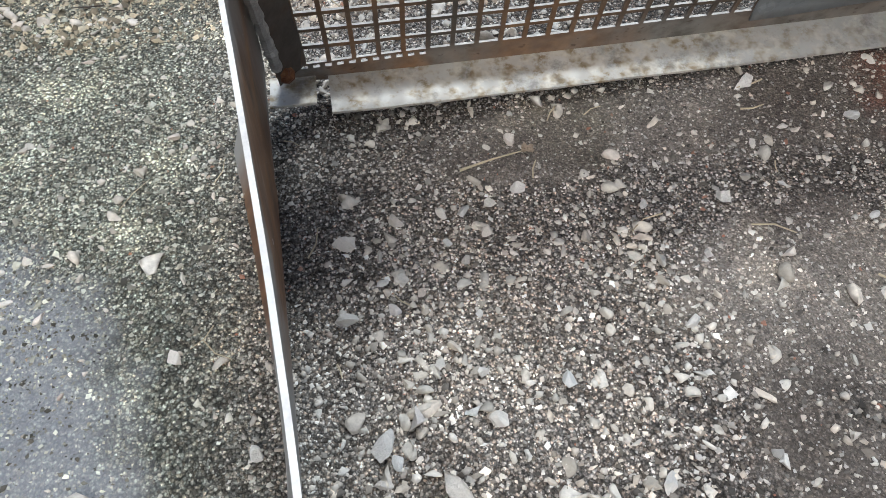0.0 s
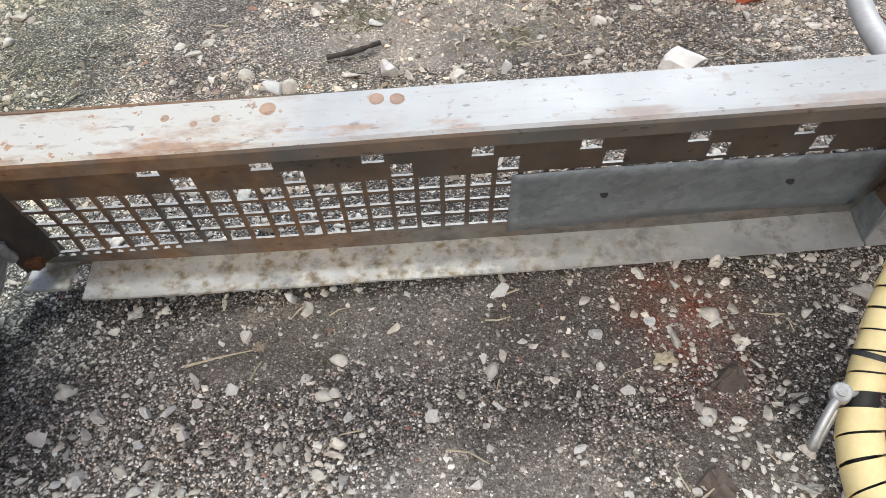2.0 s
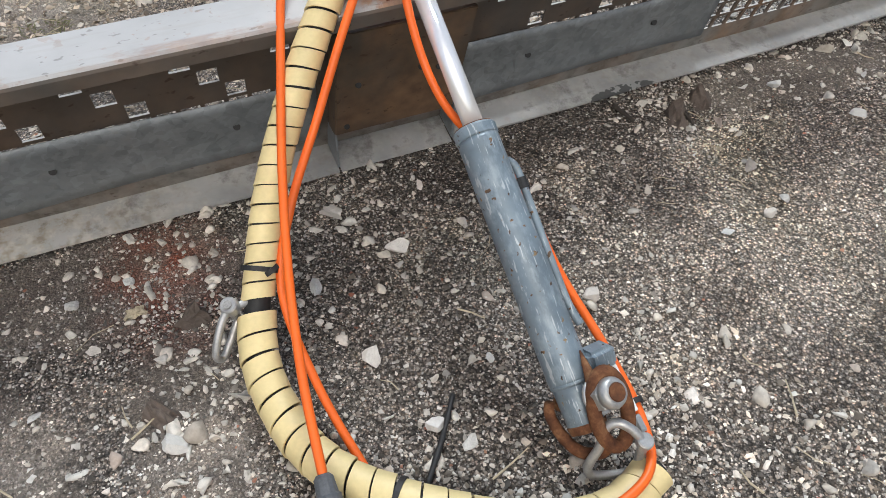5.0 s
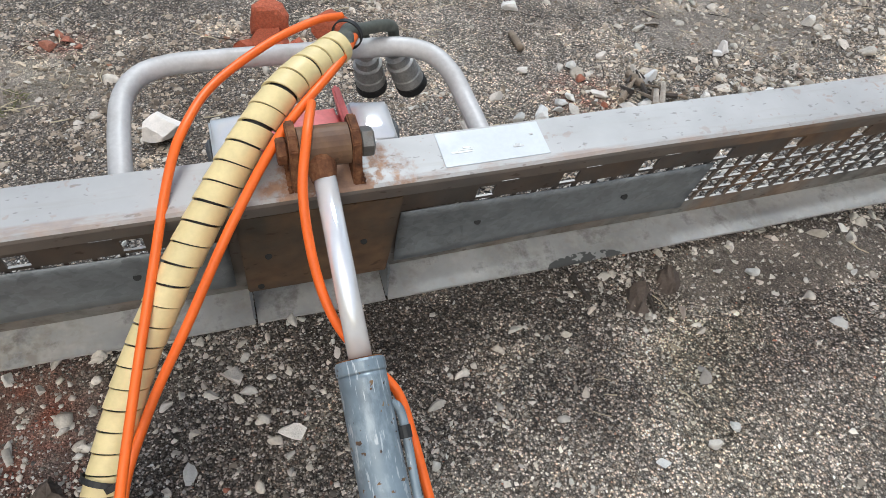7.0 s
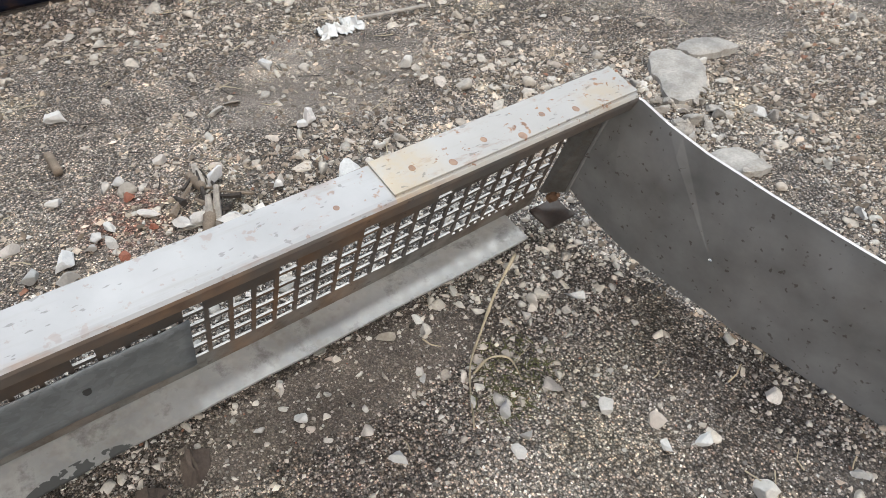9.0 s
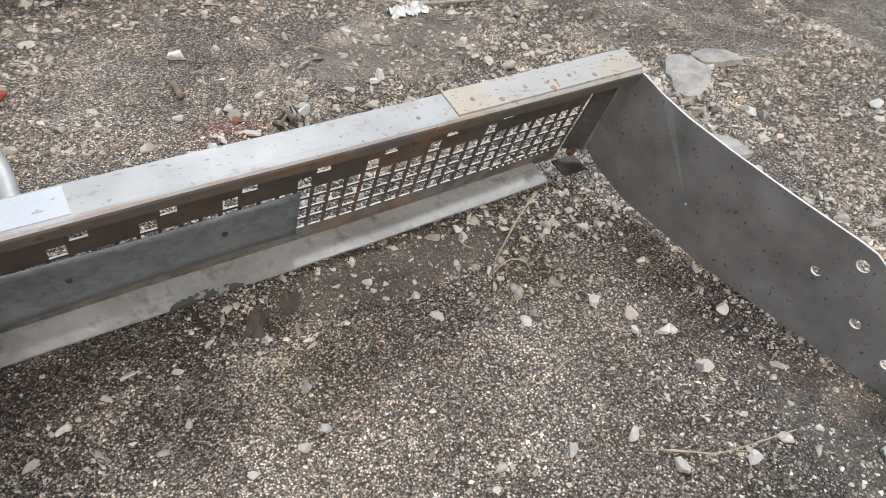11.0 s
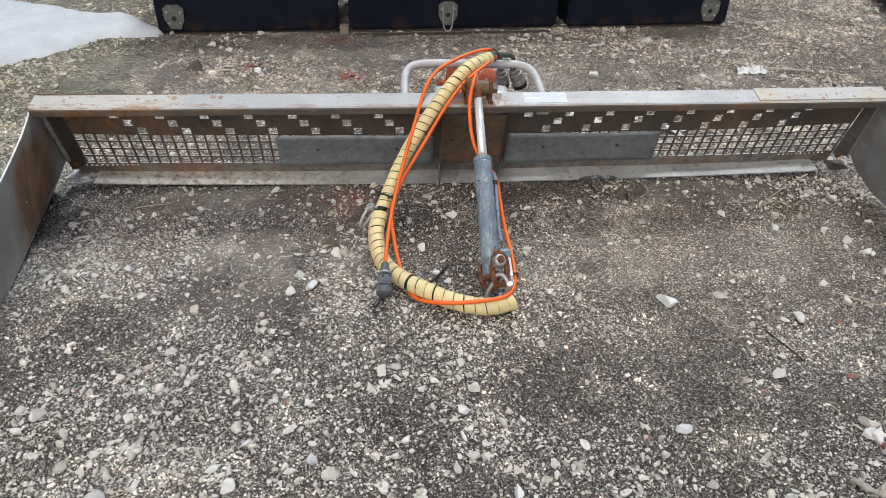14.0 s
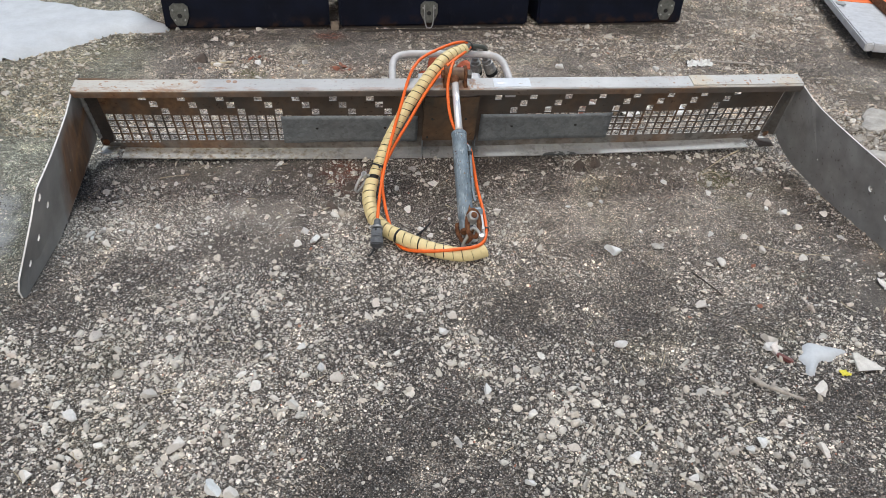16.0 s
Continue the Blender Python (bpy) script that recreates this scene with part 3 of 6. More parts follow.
def rope(points, steps=10):
    """A smooth curve through the points."""
    p = [Vector(q) for q in points]
    p = [2 * p[0] - p[1]] + p + [2 * p[-1] - p[-2]]
    out = []
    for i in range(1, len(p) - 2):
        a, b, c, d = p[i - 1:i + 3]
        for k in range(steps):
            t = k / steps
            out.append(0.5 * (2 * b + (c - a) * t + (2 * a - 5 * b + 4 * c - d) * t * t + (3 * b - a - 3 * c + d) * t ** 3))
    return out + [p[-2]]


def frames_along(path):
    """Tangent and two cross directions at each point, without twist."""
    res, up = [], None
    for i, p in enumerate(path):
        t = (path[min(i + 1, len(path) - 1)] - path[max(i - 1, 0)]).normalized()
        if up is None:
            up = t.orthogonal().normalized()
        u = (up - t * up.dot(t)).normalized()
        up = u
        res.append((p, t, u, t.cross(u)))
    return res


def tube(path, radius, sides=12):
    r = radius if callable(radius) else (lambda s: radius)
    v, f = [], []
    fr = frames_along(path)
    for i, (p, t, u, w) in enumerate(fr):
        rr = r(i / (len(fr) - 1))
        for k in range(sides):
            a = 2 * math.pi * k / sides
            v.append(p + (u * math.cos(a) + w * math.sin(a)) * rr)
    for i in range(len(fr) - 1):
        for k in range(sides):
            a, b = i * sides + k, i * sides + (k + 1) % sides
            f.append((a, b, b + sides, a + sides))
    f.append(tuple(reversed(range(sides))))
    f.append(tuple(range((len(fr) - 1) * sides, len(fr) * sides)))
    return v, f


def helix_band(path, radius, pitch, cover=0.90, thick=0.0028, per_turn=30):
    """A flat band wound round a path, with a gap between the turns."""
    fr = frames_along(path)
    run = [0.0]
    for a, b in zip(path[:-1], path[1:]):
        run.append(run[-1] + (b - a).length)

    def at(s):
        s = min(max(s, 0.0), run[-1])
        i = 0
        while i < len(run) - 2 and run[i + 1] < s:
            i += 1
        k = (s - run[i]) / max(run[i + 1] - run[i], 1e-9)
        return [fr[i][j].lerp(fr[i + 1][j], k) for j in range(4)]

    n = int(run[-1] / pitch * per_turn)
    v, f = [], []
    for i in range(n + 1):
        a = 2 * math.pi * i / per_turn
        s0 = i / per_turn * pitch
        wob = 1 + 0.05 * noise.noise((i * 0.06, radius * 90, 3.1))
        c = cover + 0.09 * noise.noise((i * 0.035, 7.7, radius * 50))
        flare = 0.0012 + 0.0012 * noise.noise((i * 0.05, 1.3, radius * 70))
        for s, rr in ((s0, radius), (s0 + pitch * c, radius + flare), (s0 + pitch * c, radius + flare - thick), (s0, radius - thick)):
            p, t, u, w = at(s - pitch * 0.45)
            v.append(p + (u * math.cos(a) + w * math.sin(a)) * rr * wob)
    for i in range(n):
        for k in range(4):
            a, b = i * 4 + k, i * 4 + (k + 1) % 4
            f.append((a, a + 4, b + 4, b))
    f += [(0, 1, 2, 3), (n * 4 + 3, n * 4 + 2, n * 4 + 1, n * 4)]
    return v, f


def rod_between(a, b, radius, sides=20, bevel=0.0):
    a, b = Vector(a), Vector(b)
    d = (b - a).normalized()
    if bevel:
        n = (b - a).length
        path = [a, a + d * bevel, b - d * bevel, b]
        e = bevel / n
        return tube(path, lambda s: radius - bevel if s < 0.01 or s > 0.99 else radius, sides)
    return tube([a, b], radius, sides)


def block(x0, x1, y0, y1, z0, z1, bevel=0.003, turn=None, about=None, seg=2):
    bm = bmesh.new()
    bmesh.ops.create_cube(bm, size=1.0)
    for v in bm.verts:
        v.co = Vector(((x0 + x1) / 2 + v.co.x * (x1 - x0), (y0 + y1) / 2 + v.co.y * (y1 - y0), (z0 + z1) / 2 + v.co.z * (z1 - z0)))
    if bevel:
        bmesh.ops.bevel(bm, geom=list(bm.edges), offset=bevel, segments=seg, affect="EDGES")
    if turn is not None:
        c = Vector(about) if about else Vector(((x0 + x1) / 2, (y0 + y1) / 2, (z0 + z1) / 2))
        bmesh.ops.rotate(bm, verts=bm.verts, cent=c, matrix=turn.to_3x3())
    return bm


def prism(profile, x0, x1, bevel=0.0):
    """A closed profile of (y, z) drawn out along x."""
    n = len(profile)
    v = [(x0, y, z) for y, z in profile] + [(x1, y, z) for y, z in profile]
    f = [tuple(range(n)), tuple(reversed(range(n, 2 * n)))] + [(i, i + n, (i + 1) % n + n, (i + 1) % n) for i in range(n)]
    bm = bmesh.new()
    bv = [bm.verts.new(p) for p in v]
    for q in f:
        bm.faces.new([bv[i] for i in q])
    if bevel:
        bmesh.ops.bevel(bm, geom=list(bm.edges), offset=bevel, segments=2, affect="EDGES")
    return bm


def hex_bolt(a, b, radius):
    """A six-sided head from a to b with chamfered ends."""
    a, b = Vector(a), Vector(b)
    d = (b - a) * 0.14
    return tube([a, a + d, b - d, b], lambda s: radius * 0.88 if s < 0.1 or s > 0.9 else radius, 6)


def sag(x):
    """The blade stands a little higher towards its ends."""
    return 0.014 * (x / 1.4) ** 2


def skew(x):
    """The blade lies a little askew to the plan."""
    return 0.009 * x


def wall_y(z):
    """The leaning plane of the punched wall."""
    return 0.1135 + (0.284 - z) * 0.345


# ---- the ground: one sheet to the horizon ----
def ground_height(x, y):
    h = 0.006 * noise.noise((x * 2.3, y * 2.3, 0.4)) + 0.0035 * noise.noise((x * 9, y * 9, 5.0)) + 0.002 * noise.noise((x * 26, y * 26, 9.0))
    back = min(1.0, max(0.0, (y - 0.42) * 3))
    return h - 0.004 + back * (0.006 * noise.noise((x * 7, y * 7, 3.0)) + 0.004 * noise.noise((x * 15, y * 15, 6.0)))


def ground_axis(a, b, step, far):
    inner = [a + i * step for i in range(int((b - a) / step) + 1)]
    low, high, d = [], [], step
    p, q = inner[0], inner[-1]
    while p > -far:
        d *= 1.5
        p, q = p - d, q + d
        low.append(p)
        high.append(q)
    return low[::-1] + inner + high


gx, gy = ground_axis(-2.7, 3.2, 0.024, 400), ground_axis(-1.9, 3.0, 0.024, 400)
gv = [(x, y, ground_height(x, y)) for y in gy for x in gx]
gw = len(gx)
gf = [(j * gw + i, j * gw + i + 1, (j + 1) * gw + i + 1, (j + 1) * gw + i) for j in range(len(gy) - 1) for i in range(gw - 1)]
ground = part("ground", (gv, gf), M_ground, None, "dark gravelly earth with damp, darker and dusty patches", smooth=True)
tagged(ground, category="ground", kind="structure")


# ---- gravel ----
GRAIN = ([(1, 0, -0.25), (0.2, 1, -0.25), (-1, 0.25, -0.25), (-0.15, -1, -0.25), (0.35, 0.25, 0.75), (-0.35, -0.2, 0.85)],
         [(0, 1, 4), (1, 2, 4), (2, 5, 4), (2, 3, 5), (3, 0, 5), (0, 4, 5)])


def scatter(name, count, r0, r1, power, label, seed, detail, area, material, clumped=0.75, base_share=0.55, lie=0.25):
    """Many small angular pebbles in one mesh."""
    rng = np.random.default_rng(seed)
    if detail:
        bm = bmesh.new()
        bmesh.ops.create_icosphere(bm, subdivisions=detail, radius=1.0)
        base = np.array([v.co for v in bm.verts])
        tri = np.array([[v.index for v in f.verts] for f in bm.faces])
        bm.free()
    else:
        base, tri = np.array(GRAIN[0], float) * 1.1, np.array(GRAIN[1])
    x0, x1, y0, y1, focus = area
    tries = count * 3
    px = rng.uniform(x0, x1, tries)
    py = y0 + (y1 - y0) * rng.uniform(0, 1, tries) ** focus
    clump = np.array([noise.noise((a * 1.3, b * 1.3, 2.2)) + 0.7 * noise.noise((a * 4.0, b * 4.0, 8.2)) for a, b in zip(px, py)])
    corner = np.exp(-(((px + 1.22) / 0.28) ** 2 + ((py - 0.02) / 0.14) ** 2))
    bare = np.zeros(tries)
    for bx, by, rx, ry in BARE:
        bare = np.maximum(bare, np.clip(1.15 - ((px - bx) / rx) ** 2 - ((py - by) / ry) ** 2, 0, 1))
    bare = np.clip(bare - 0.9 * clump, 0, 1) * (0.45 if detail == 2 else 0.66)
    if detail:
        for bx, by, rx, ry in SPARSE:
            bare = np.maximum(bare, 0.8 * np.clip(1.4 - 1.4 * (((px - bx) / rx) ** 2 + ((py - by) / ry) ** 2), 0, 1))
    keep = rng.uniform(0, 1, tries) < np.clip(base_share + clumped * clump, 0.06, 1) * (1 - bare) * (1 - (0.75 if detail else 0.0) * corner)
    px, py = px[keep][:count], py[keep][:count]
    n = len(px)
    r = r0 * (1 - rng.uniform(0, 1, n) * (1 - (r0 / r1) ** power)) ** (-1 / power)
    ax = rng.uniform(0.6, 1.3, (n, 1, 3)) * np.array([1.0, 1.0, 0.72])
    if detail > 1:
        v = np.repeat(base[None], n, 0)
        for k in range(7):
            d = rng.normal(0, 1, (n, 3))
            d /= np.linalg.norm(d, axis=1)[:, None]
            lim = rng.uniform(0.15, 0.50, (n, 1))
            over = np.clip(np.einsum("nij,nj->ni", v, d) - lim, 0, None)
            v = v - over[..., None] * d[:, None, :]
        v = v * 1.85 * ax + rng.normal(0, 0.03, v.shape)
    else:
        v = base[None] * ax * rng.uniform(0.6, 1.25, (n, len(base), 1)) + rng.normal(0, 0.16, (n, len(base), 3))
    a = rng.uniform(0, 2 * np.pi, n)
    b = rng.normal(0, 0.30, n)
    ca, sa, cb, sb = np.cos(a)[:, None], np.sin(a)[:, None], np.cos(b)[:, None], np.sin(b)[:, None]
    X, Y, Z = v[..., 0], v[..., 1] * cb - v[..., 2] * sb, v[..., 1] * sb + v[..., 2] * cb
    gz = np.array([ground_height(p, q) for p, q in zip(px, py)])
    out = np.stack([(X * ca - Y * sa) * r[:, None] + px[:, None], (X * sa + Y * ca) * r[:, None] + py[:, None], Z * r[:, None] + gz[:, None] + lie * r[:, None]], 2)
    me = bpy.data.meshes.new(name)
    nv, nt = n * len(base), n * len(tri)
    me.vertices.add(nv)
    me.vertices.foreach_set("co", out.reshape(-1))
    idx = (tri[None] + (np.arange(n) * len(base))[:, None, None]).reshape(-1)
    me.loops.add(nt * 3)
    me.loops.foreach_set("vertex_index", idx.astype(np.int32))
    me.polygons.add(nt)
    me.polygons.foreach_set("loop_start", np.arange(0, nt * 3, 3, dtype=np.int32))
    me.update()
    me.materials.append(material)
    return tagged(new(name, me), label, "gravel", kind="stuff")


scatter("fine_gravel", 158000, 0.0012, 0.0037, 2.1, "fine grey and brown angular gravel grains", 3, 0, (-2.0, 2.0, -1.7, 0.50, 0.80), M_gravel, 1.05, 0.55, 0.35)
scatter("coarse_gravel", 20000, 0.0026, 0.0070, 2.6, "mixed grey gravel pebbles", 5, 0, (-2.4, 2.4, -1.8, 0.8, 1.0), M_gravel, 0.9, 0.5)
scatter("front_gravel", 42000, 0.0020, 0.0070, 2.0, "mixed grey gravel pebbles", 41, 0, (-2.0, 2.1, -1.8, -0.45, 1.15), M_gravel_front, 0.7, 0.5)
scatter("small_stone_chips", 15000, 0.0030, 0.0070, 2.2, "scattered small pale stone chips", 27, 1, (-2.3, 2.3, -1.8, 0.5, 1.05), M_chip, 1.3, 0.35, 0.2)
scatter("stone_chips", 3400, 0.0055, 0.0130, 2.6, "scattered pale angular stone chips", 21, 2, (-2.3, 2.3, -1.8, 0.5, 1.1), M_chip, 1.5, 0.30, 0.2)
scatter("distant_gravel", 64000, 0.0026, 0.0105, 1.8, "mixed gravel pebbles on brown earth", 8, 0, (-2.7, 3.2, 0.4, 3.0, 1.2), M_gravel_far, 0.9, 0.45, 0.30)
scatter("distant_stone_chips", 5200, 0.0045, 0.019, 2.1, "scattered pale stone chips on brown earth", 22, 2, (-2.7, 3.2, 0.45, 2.7, 1.1), M_chip_far, 1.2, 0.35, 0.05)
scatter("side_gravel", 14000, 0.0026, 0.0105, 1.8, "mixed gravel pebbles on brown earth", 51, 0, (1.55, 3.2, -1.1, 0.45, 1.0), M_gravel_far, 0.9, 0.45, 0.30)
scatter("side_stone_chips", 1300, 0.0045, 0.017, 2.2, "scattered pale stone chips on brown earth", 52, 2, (1.62, 3.2, -1.1, 0.5, 1.0), M_chip_far, 1.2, 0.4, 0.05)


# ---- single stones ----
def stone_mesh(k, rough=0.26, flat=0.62, level=3):
    bm = bmesh.new()
    bmesh.ops.create_icosphere(bm, subdivisions=level, radius=0.5)
    rng = random.Random(40 + k)
    cuts = [(Vector((rng.gauss(0, 1), rng.gauss(0, 1), rng.gauss(0, 0.8))).normalized(), rng.uniform(0.12, 0.31)) for _ in range(11)]
    for v in bm.verts:
        for d, lim in cuts:
            over = v.co.dot(d) - lim
            if over > 0:
                v.co -= d * over
        v.co *= 1.62 + rough * 0.22 * noise.noise(v.co * 5 + Vector((k * 3.3, 1, 2))) + rough * 0.16 * noise.noise(v.co * 14 + Vector((k, 4, k)))
        v.co.z *= flat
    wide = sum(max(v.co[k] for v in bm.verts) - min(v.co[k] for v in bm.verts) for k in (0, 1)) / 2
    for v in bm.verts:
        v.co /= wide
    me = bpy.data.meshes.new("stone")
    bm.to_mesh(me)
    bm.free()
    return me


STONES = [stone_mesh(k, 0.55, (0.7, 0.85, 0.78, 0.6)[k % 4]) for k in range(14)]
for me in STONES:
    me.materials.append(M_stone)
RUBBLE = [stone_mesh(80 + k, 0.7, 0.6) for k in range(6)]
for me in RUBBLE:
    me.materials.append(M_rubble)
SLATES = [stone_mesh(20 + k, 0.4, 0.95, 2) for k in range(3)]
for me in SLATES:
    me.materials.append(M_slate)
BRICKS = [stone_mesh(30 + k, 0.35, 0.75) for k in range(4)]
for me in BRICKS:
    me.materials.append(M_brick)
BRICK_CHIPS = [stone_mesh(60 + k, 0.6, 0.5) for k in range(4)]
for me in BRICK_CHIPS:
    me.materials.append(M_brick_dusty)
stone_rng = random.Random(11)


def place_stone(x, y, mm, shapes=STONES, label="", category="stone", group="loose stones on the gravel", name="stone", sink=0.16):
    s = mm / 1000 * 0.92
    ob = new(name, stone_rng.choice(shapes))
    ob.scale = (s * stone_rng.uniform(0.95, 1.25), s * stone_rng.uniform(0.75, 1.0), s * stone_rng.uniform(0.8, 1.1))
    ob.rotation_euler = (stone_rng.uniform(-0.6, 0.6), stone_rng.uniform(-0.6, 0.6), stone_rng.uniform(0, 6.28))
    ob.location = (x, y, ground_height(x, y) + s * 0.30 * (1 - sink))
    size = "small" if mm < 24 else "palm-sized" if mm > 60 else "medium"
    return tagged(ob, label or size + " pale grey angular stone lying on gravel", category, group)


LEFT_BAY = [
    (-1.35, -0.09, 24), (-1.16, -0.06, 23), (-1.25, -0.09, 22), (-1.28, -0.09, 20), (-1.21, -0.08, 20), (-1.42, -0.12, 34), (-1.26, -0.17, 21),
    (-1.22, -0.13, 18), (-1.28, -0.14, 15), (-1.33, -0.21, 16), (-1.38, -0.19, 18), (-1.35, -0.19, 16), (-1.43, -0.24, 32), (-1.37, -0.23, 18),
    (-1.26, -0.26, 14), (-0.75, 0.09, 30), (-0.87, -0.13, 27), (-0.86, -0.14, 14), (-0.83, -0.1, 16), (-0.62, -0.01, 29), (-0.59, -0.11, 19),
    (-0.73, -0.01, 16), (-0.99, -0.12, 16), (-0.97, -0.12, 18), (-0.79, -0.04, 15), (-0.78, -0.12, 15), (-0.95, -0.05, 13), (-0.53, 0.01, 21),
    (-0.93, -0.22, 17), (-1.19, 0.03, 14), (-1.15, 0.04, 21), (-0.68, -0.2, 18)]
LEFT_FRONT = [
    (-0.82, -0.24, 23), (-1.17, -0.37, 26), (-1.36, -0.39, 28), (-1.26, -0.41, 26), (-1.55, -0.4, 23), (-1.33, -0.48, 47), (-1.40, -0.41, 34),
    (-1.65, -0.26, 23), (-0.81, -0.25, 31), (-0.99, -0.32, 25), (-1.09, -0.51, 24), (-1.29, -0.39, 18), (-1.27, -0.34, 17), (-1.32, -0.32, 17),
    (-1.05, -0.49, 16), (-1.39, -0.44, 16), (-1.41, -0.46, 17), (-0.51, -0.33, 37), (-0.53, -0.48, 35), (-0.57, -0.5, 38), (-0.61, -0.43, 31),
    (-0.63, -0.52, 32), (-0.88, -0.13, 32)]
MIDDLE = [
    (-0.1, -0.09, 35), (-0.17, 0.04, 43), (-0.21, -0.29, 34), (-0.25, -0.12, 28), (-0.62, -0.01, 32), (-0.51, -0.32, 40), (-0.14, -0.48, 24),
    (0.6, -0.16, 29), (0.15, -0.32, 37), (0.45, -0.29, 24), (-0.17, -0.44, 27), (-0.05, -0.36, 17), (0.0, 0.04, 19), (-0.71, -0.02, 14),
    (0.54, -0.28, 29), (0.6, -0.26, 25), (0.97, -0.51, 27), (0.55, -0.62, 56), (0.93, -0.7, 52), (0.12, -0.39, 25)]
RIGHT_BAY = [
    (1.11, -0.15, 36), (1.21, -0.15, 41), (1.4, -0.02, 41), (0.83, 0.04, 25), (0.92, -0.11, 30), (1.26, -0.23, 35), (1.11, -0.2, 25),
    (1.34, -0.38, 38), (1.5, -0.39, 38), (1.31, -0.31, 33), (1.41, 0.05, 26), (1.29, 0.0, 24), (1.08, -0.22, 25), (1.08, -0.1, 20),
    (1.28, -0.35, 24), (1.04, -0.01, 18), (0.77, 0.06, 18), (1.36, -0.04, 23), (1.34, -0.49, 44), (1.12, -0.63, 43), (1.26, -0.69, 30),
    (1.47, -0.86, 49), (1.50, -0.81, 33), (1.49, -0.56, 26)]
FRONT = [
    (-0.35, -0.88, 46), (-0.38, -0.94, 38), (-0.1, -0.95, 34), (-0.14, -1.03, 34), (-1.22, -1.0, 48), (-0.99, -1.25, 46), (0.42, -1.13, 42),
    (0.77, -0.94, 44), (-0.78, -1.58, 52), (-0.72, -1.6, 42), (0.6, -1.33, 34), (0.33, -1.55, 40), (-0.14, -1.47, 38), (0.47, -1.63, 34),
    (-1.19, -1.32, 36), (-0.88, -1.43, 55), (-0.59, -1.31, 34), (-0.52, -1.17, 30), (-0.75, -1.18, 32), (-0.71, -1.24, 38), (0.17, -1.51, 38),
    (0.08, -1.39, 31), (-0.03, -1.29, 42), (0.9, -1.16, 46), (0.66, -1.55, 32), (0.03, -1.61, 30), (0.7, -1.52, 38), (-1.24, -1.51, 46),
    (0.86, -1.56, 40), (-0.47, -1.21, 38), (-0.58, -1.07, 30)]
BEHIND = [
    (-0.92, 0.82, 57), (-0.64, 0.81, 42), (-0.71, 1.29, 40), (-1.18, 0.76, 51), (0.43, 0.61, 64), (1.23, 0.56, 67), (0.56, 0.63, 43),
    (0.68, 0.66, 28), (0.72, 0.66, 31), (1.09, 0.64, 29), (0.46, 0.89, 37), (0.76, 1.21, 43), (1.27, 0.84, 33), (1.33, 1.18, 38),
    (1.66, 0.96, 45), (0.37, 0.92, 36), (2.11, -0.2, 38), (2.5, -0.25, 80), (2.3, -0.33, 70), (2.29, 0.2, 47), (2.76, 0.04, 45),
    (-1.2, 1.26, 40), (-0.97, 1.29, 44)]
laid = []
for row in (LEFT_BAY, LEFT_FRONT, MIDDLE, RIGHT_BAY, FRONT, BEHIND):
    for x, y, mm in row:
        if all(math.hypot(x - a, y - b) > 0.0006 * (mm + c) for a, b, c in laid):
            laid.append((x, y, mm))
            place_stone(x, y, mm)
place_stone(-0.235, 0.720, 122, STONES[6:7], label="large pale limestone rock behind the steel blade", sink=0.0)
def wedge_stone(x, y, mm, turn_deg, seed):
    """A dark broken stone with a sharp ridge, one end thin."""
    bm = bmesh.new()
    bmesh.ops.create_cube(bm, size=1.0)
    bmesh.ops.subdivide_edges(bm, edges=list(bm.edges), cuts=3, use_grid_fill=True)
    for v in bm.verts:
        p = v.co.copy()
        up = (p.z + 0.5)
        p.y *= 1 - 0.80 * up
        p.x *= 1.25 - 0.45 * up
        p.z = up * (0.20 + 0.62 * (0.5 + p.x)) - 0.12
        p += Vector((noise.noise(v.co * 2.1 + Vector((seed, 0, 0))), noise.noise(v.co * 2.1 + Vector((0, seed, 3))), noise.noise(v.co * 2.1 + Vector((5, 0, seed))))) * 0.20
        v.co = p * (mm / 1000)
    bmesh.ops.rotate(bm, verts=bm.verts, cent=(0, 0, 0), matrix=pose(0, 0, 0, 0, 0, turn_deg).to_3x3())
    bmesh.ops.translate(bm, verts=bm.verts, vec=(x, y, ground_height(x, y)))
    return tagged(part("stone", bm, M_slate, None, "dark brown wedge-shaped stone lying on gravel"), category="stone", group="dark flat stones")


for k, (x, y, mm, a) in enumerate(((-0.45, -0.11, 47, 20), (-0.51, -0.27, 43, 130), (0.57, 0.025, 58, 60), (0.655, 0.055, 52, 75), (-1.31, 1.34, 70, 0))):
    wedge_stone(x, y, mm, a, 3.7 * k)
place_stone(2.13, -0.56, 84, SLATES, "flat grey round-edged stone on brown gravel", group="dark flat stones", sink=0.5)
for x, y, mm, rise in ((0.035, 1.10, 112, 0.0), (-0.035, 1.10, 66, 0.0), (0.10, 1.09, 62, 0.0), (0.012, 1.165, 124, 0.022), (0.225, 1.135, 118, 0.012)):
    lump = place_stone(x, y, mm, BRICKS, "broken lump of orange-red brick on gravel", "brick", "broken bricks", "brick_lump", 0.35)
    lump.location.z += rise
lump.rotation_euler = (0.1, -0.1, 0.15)
lump.scale = (0.128, 0.080, 0.092)
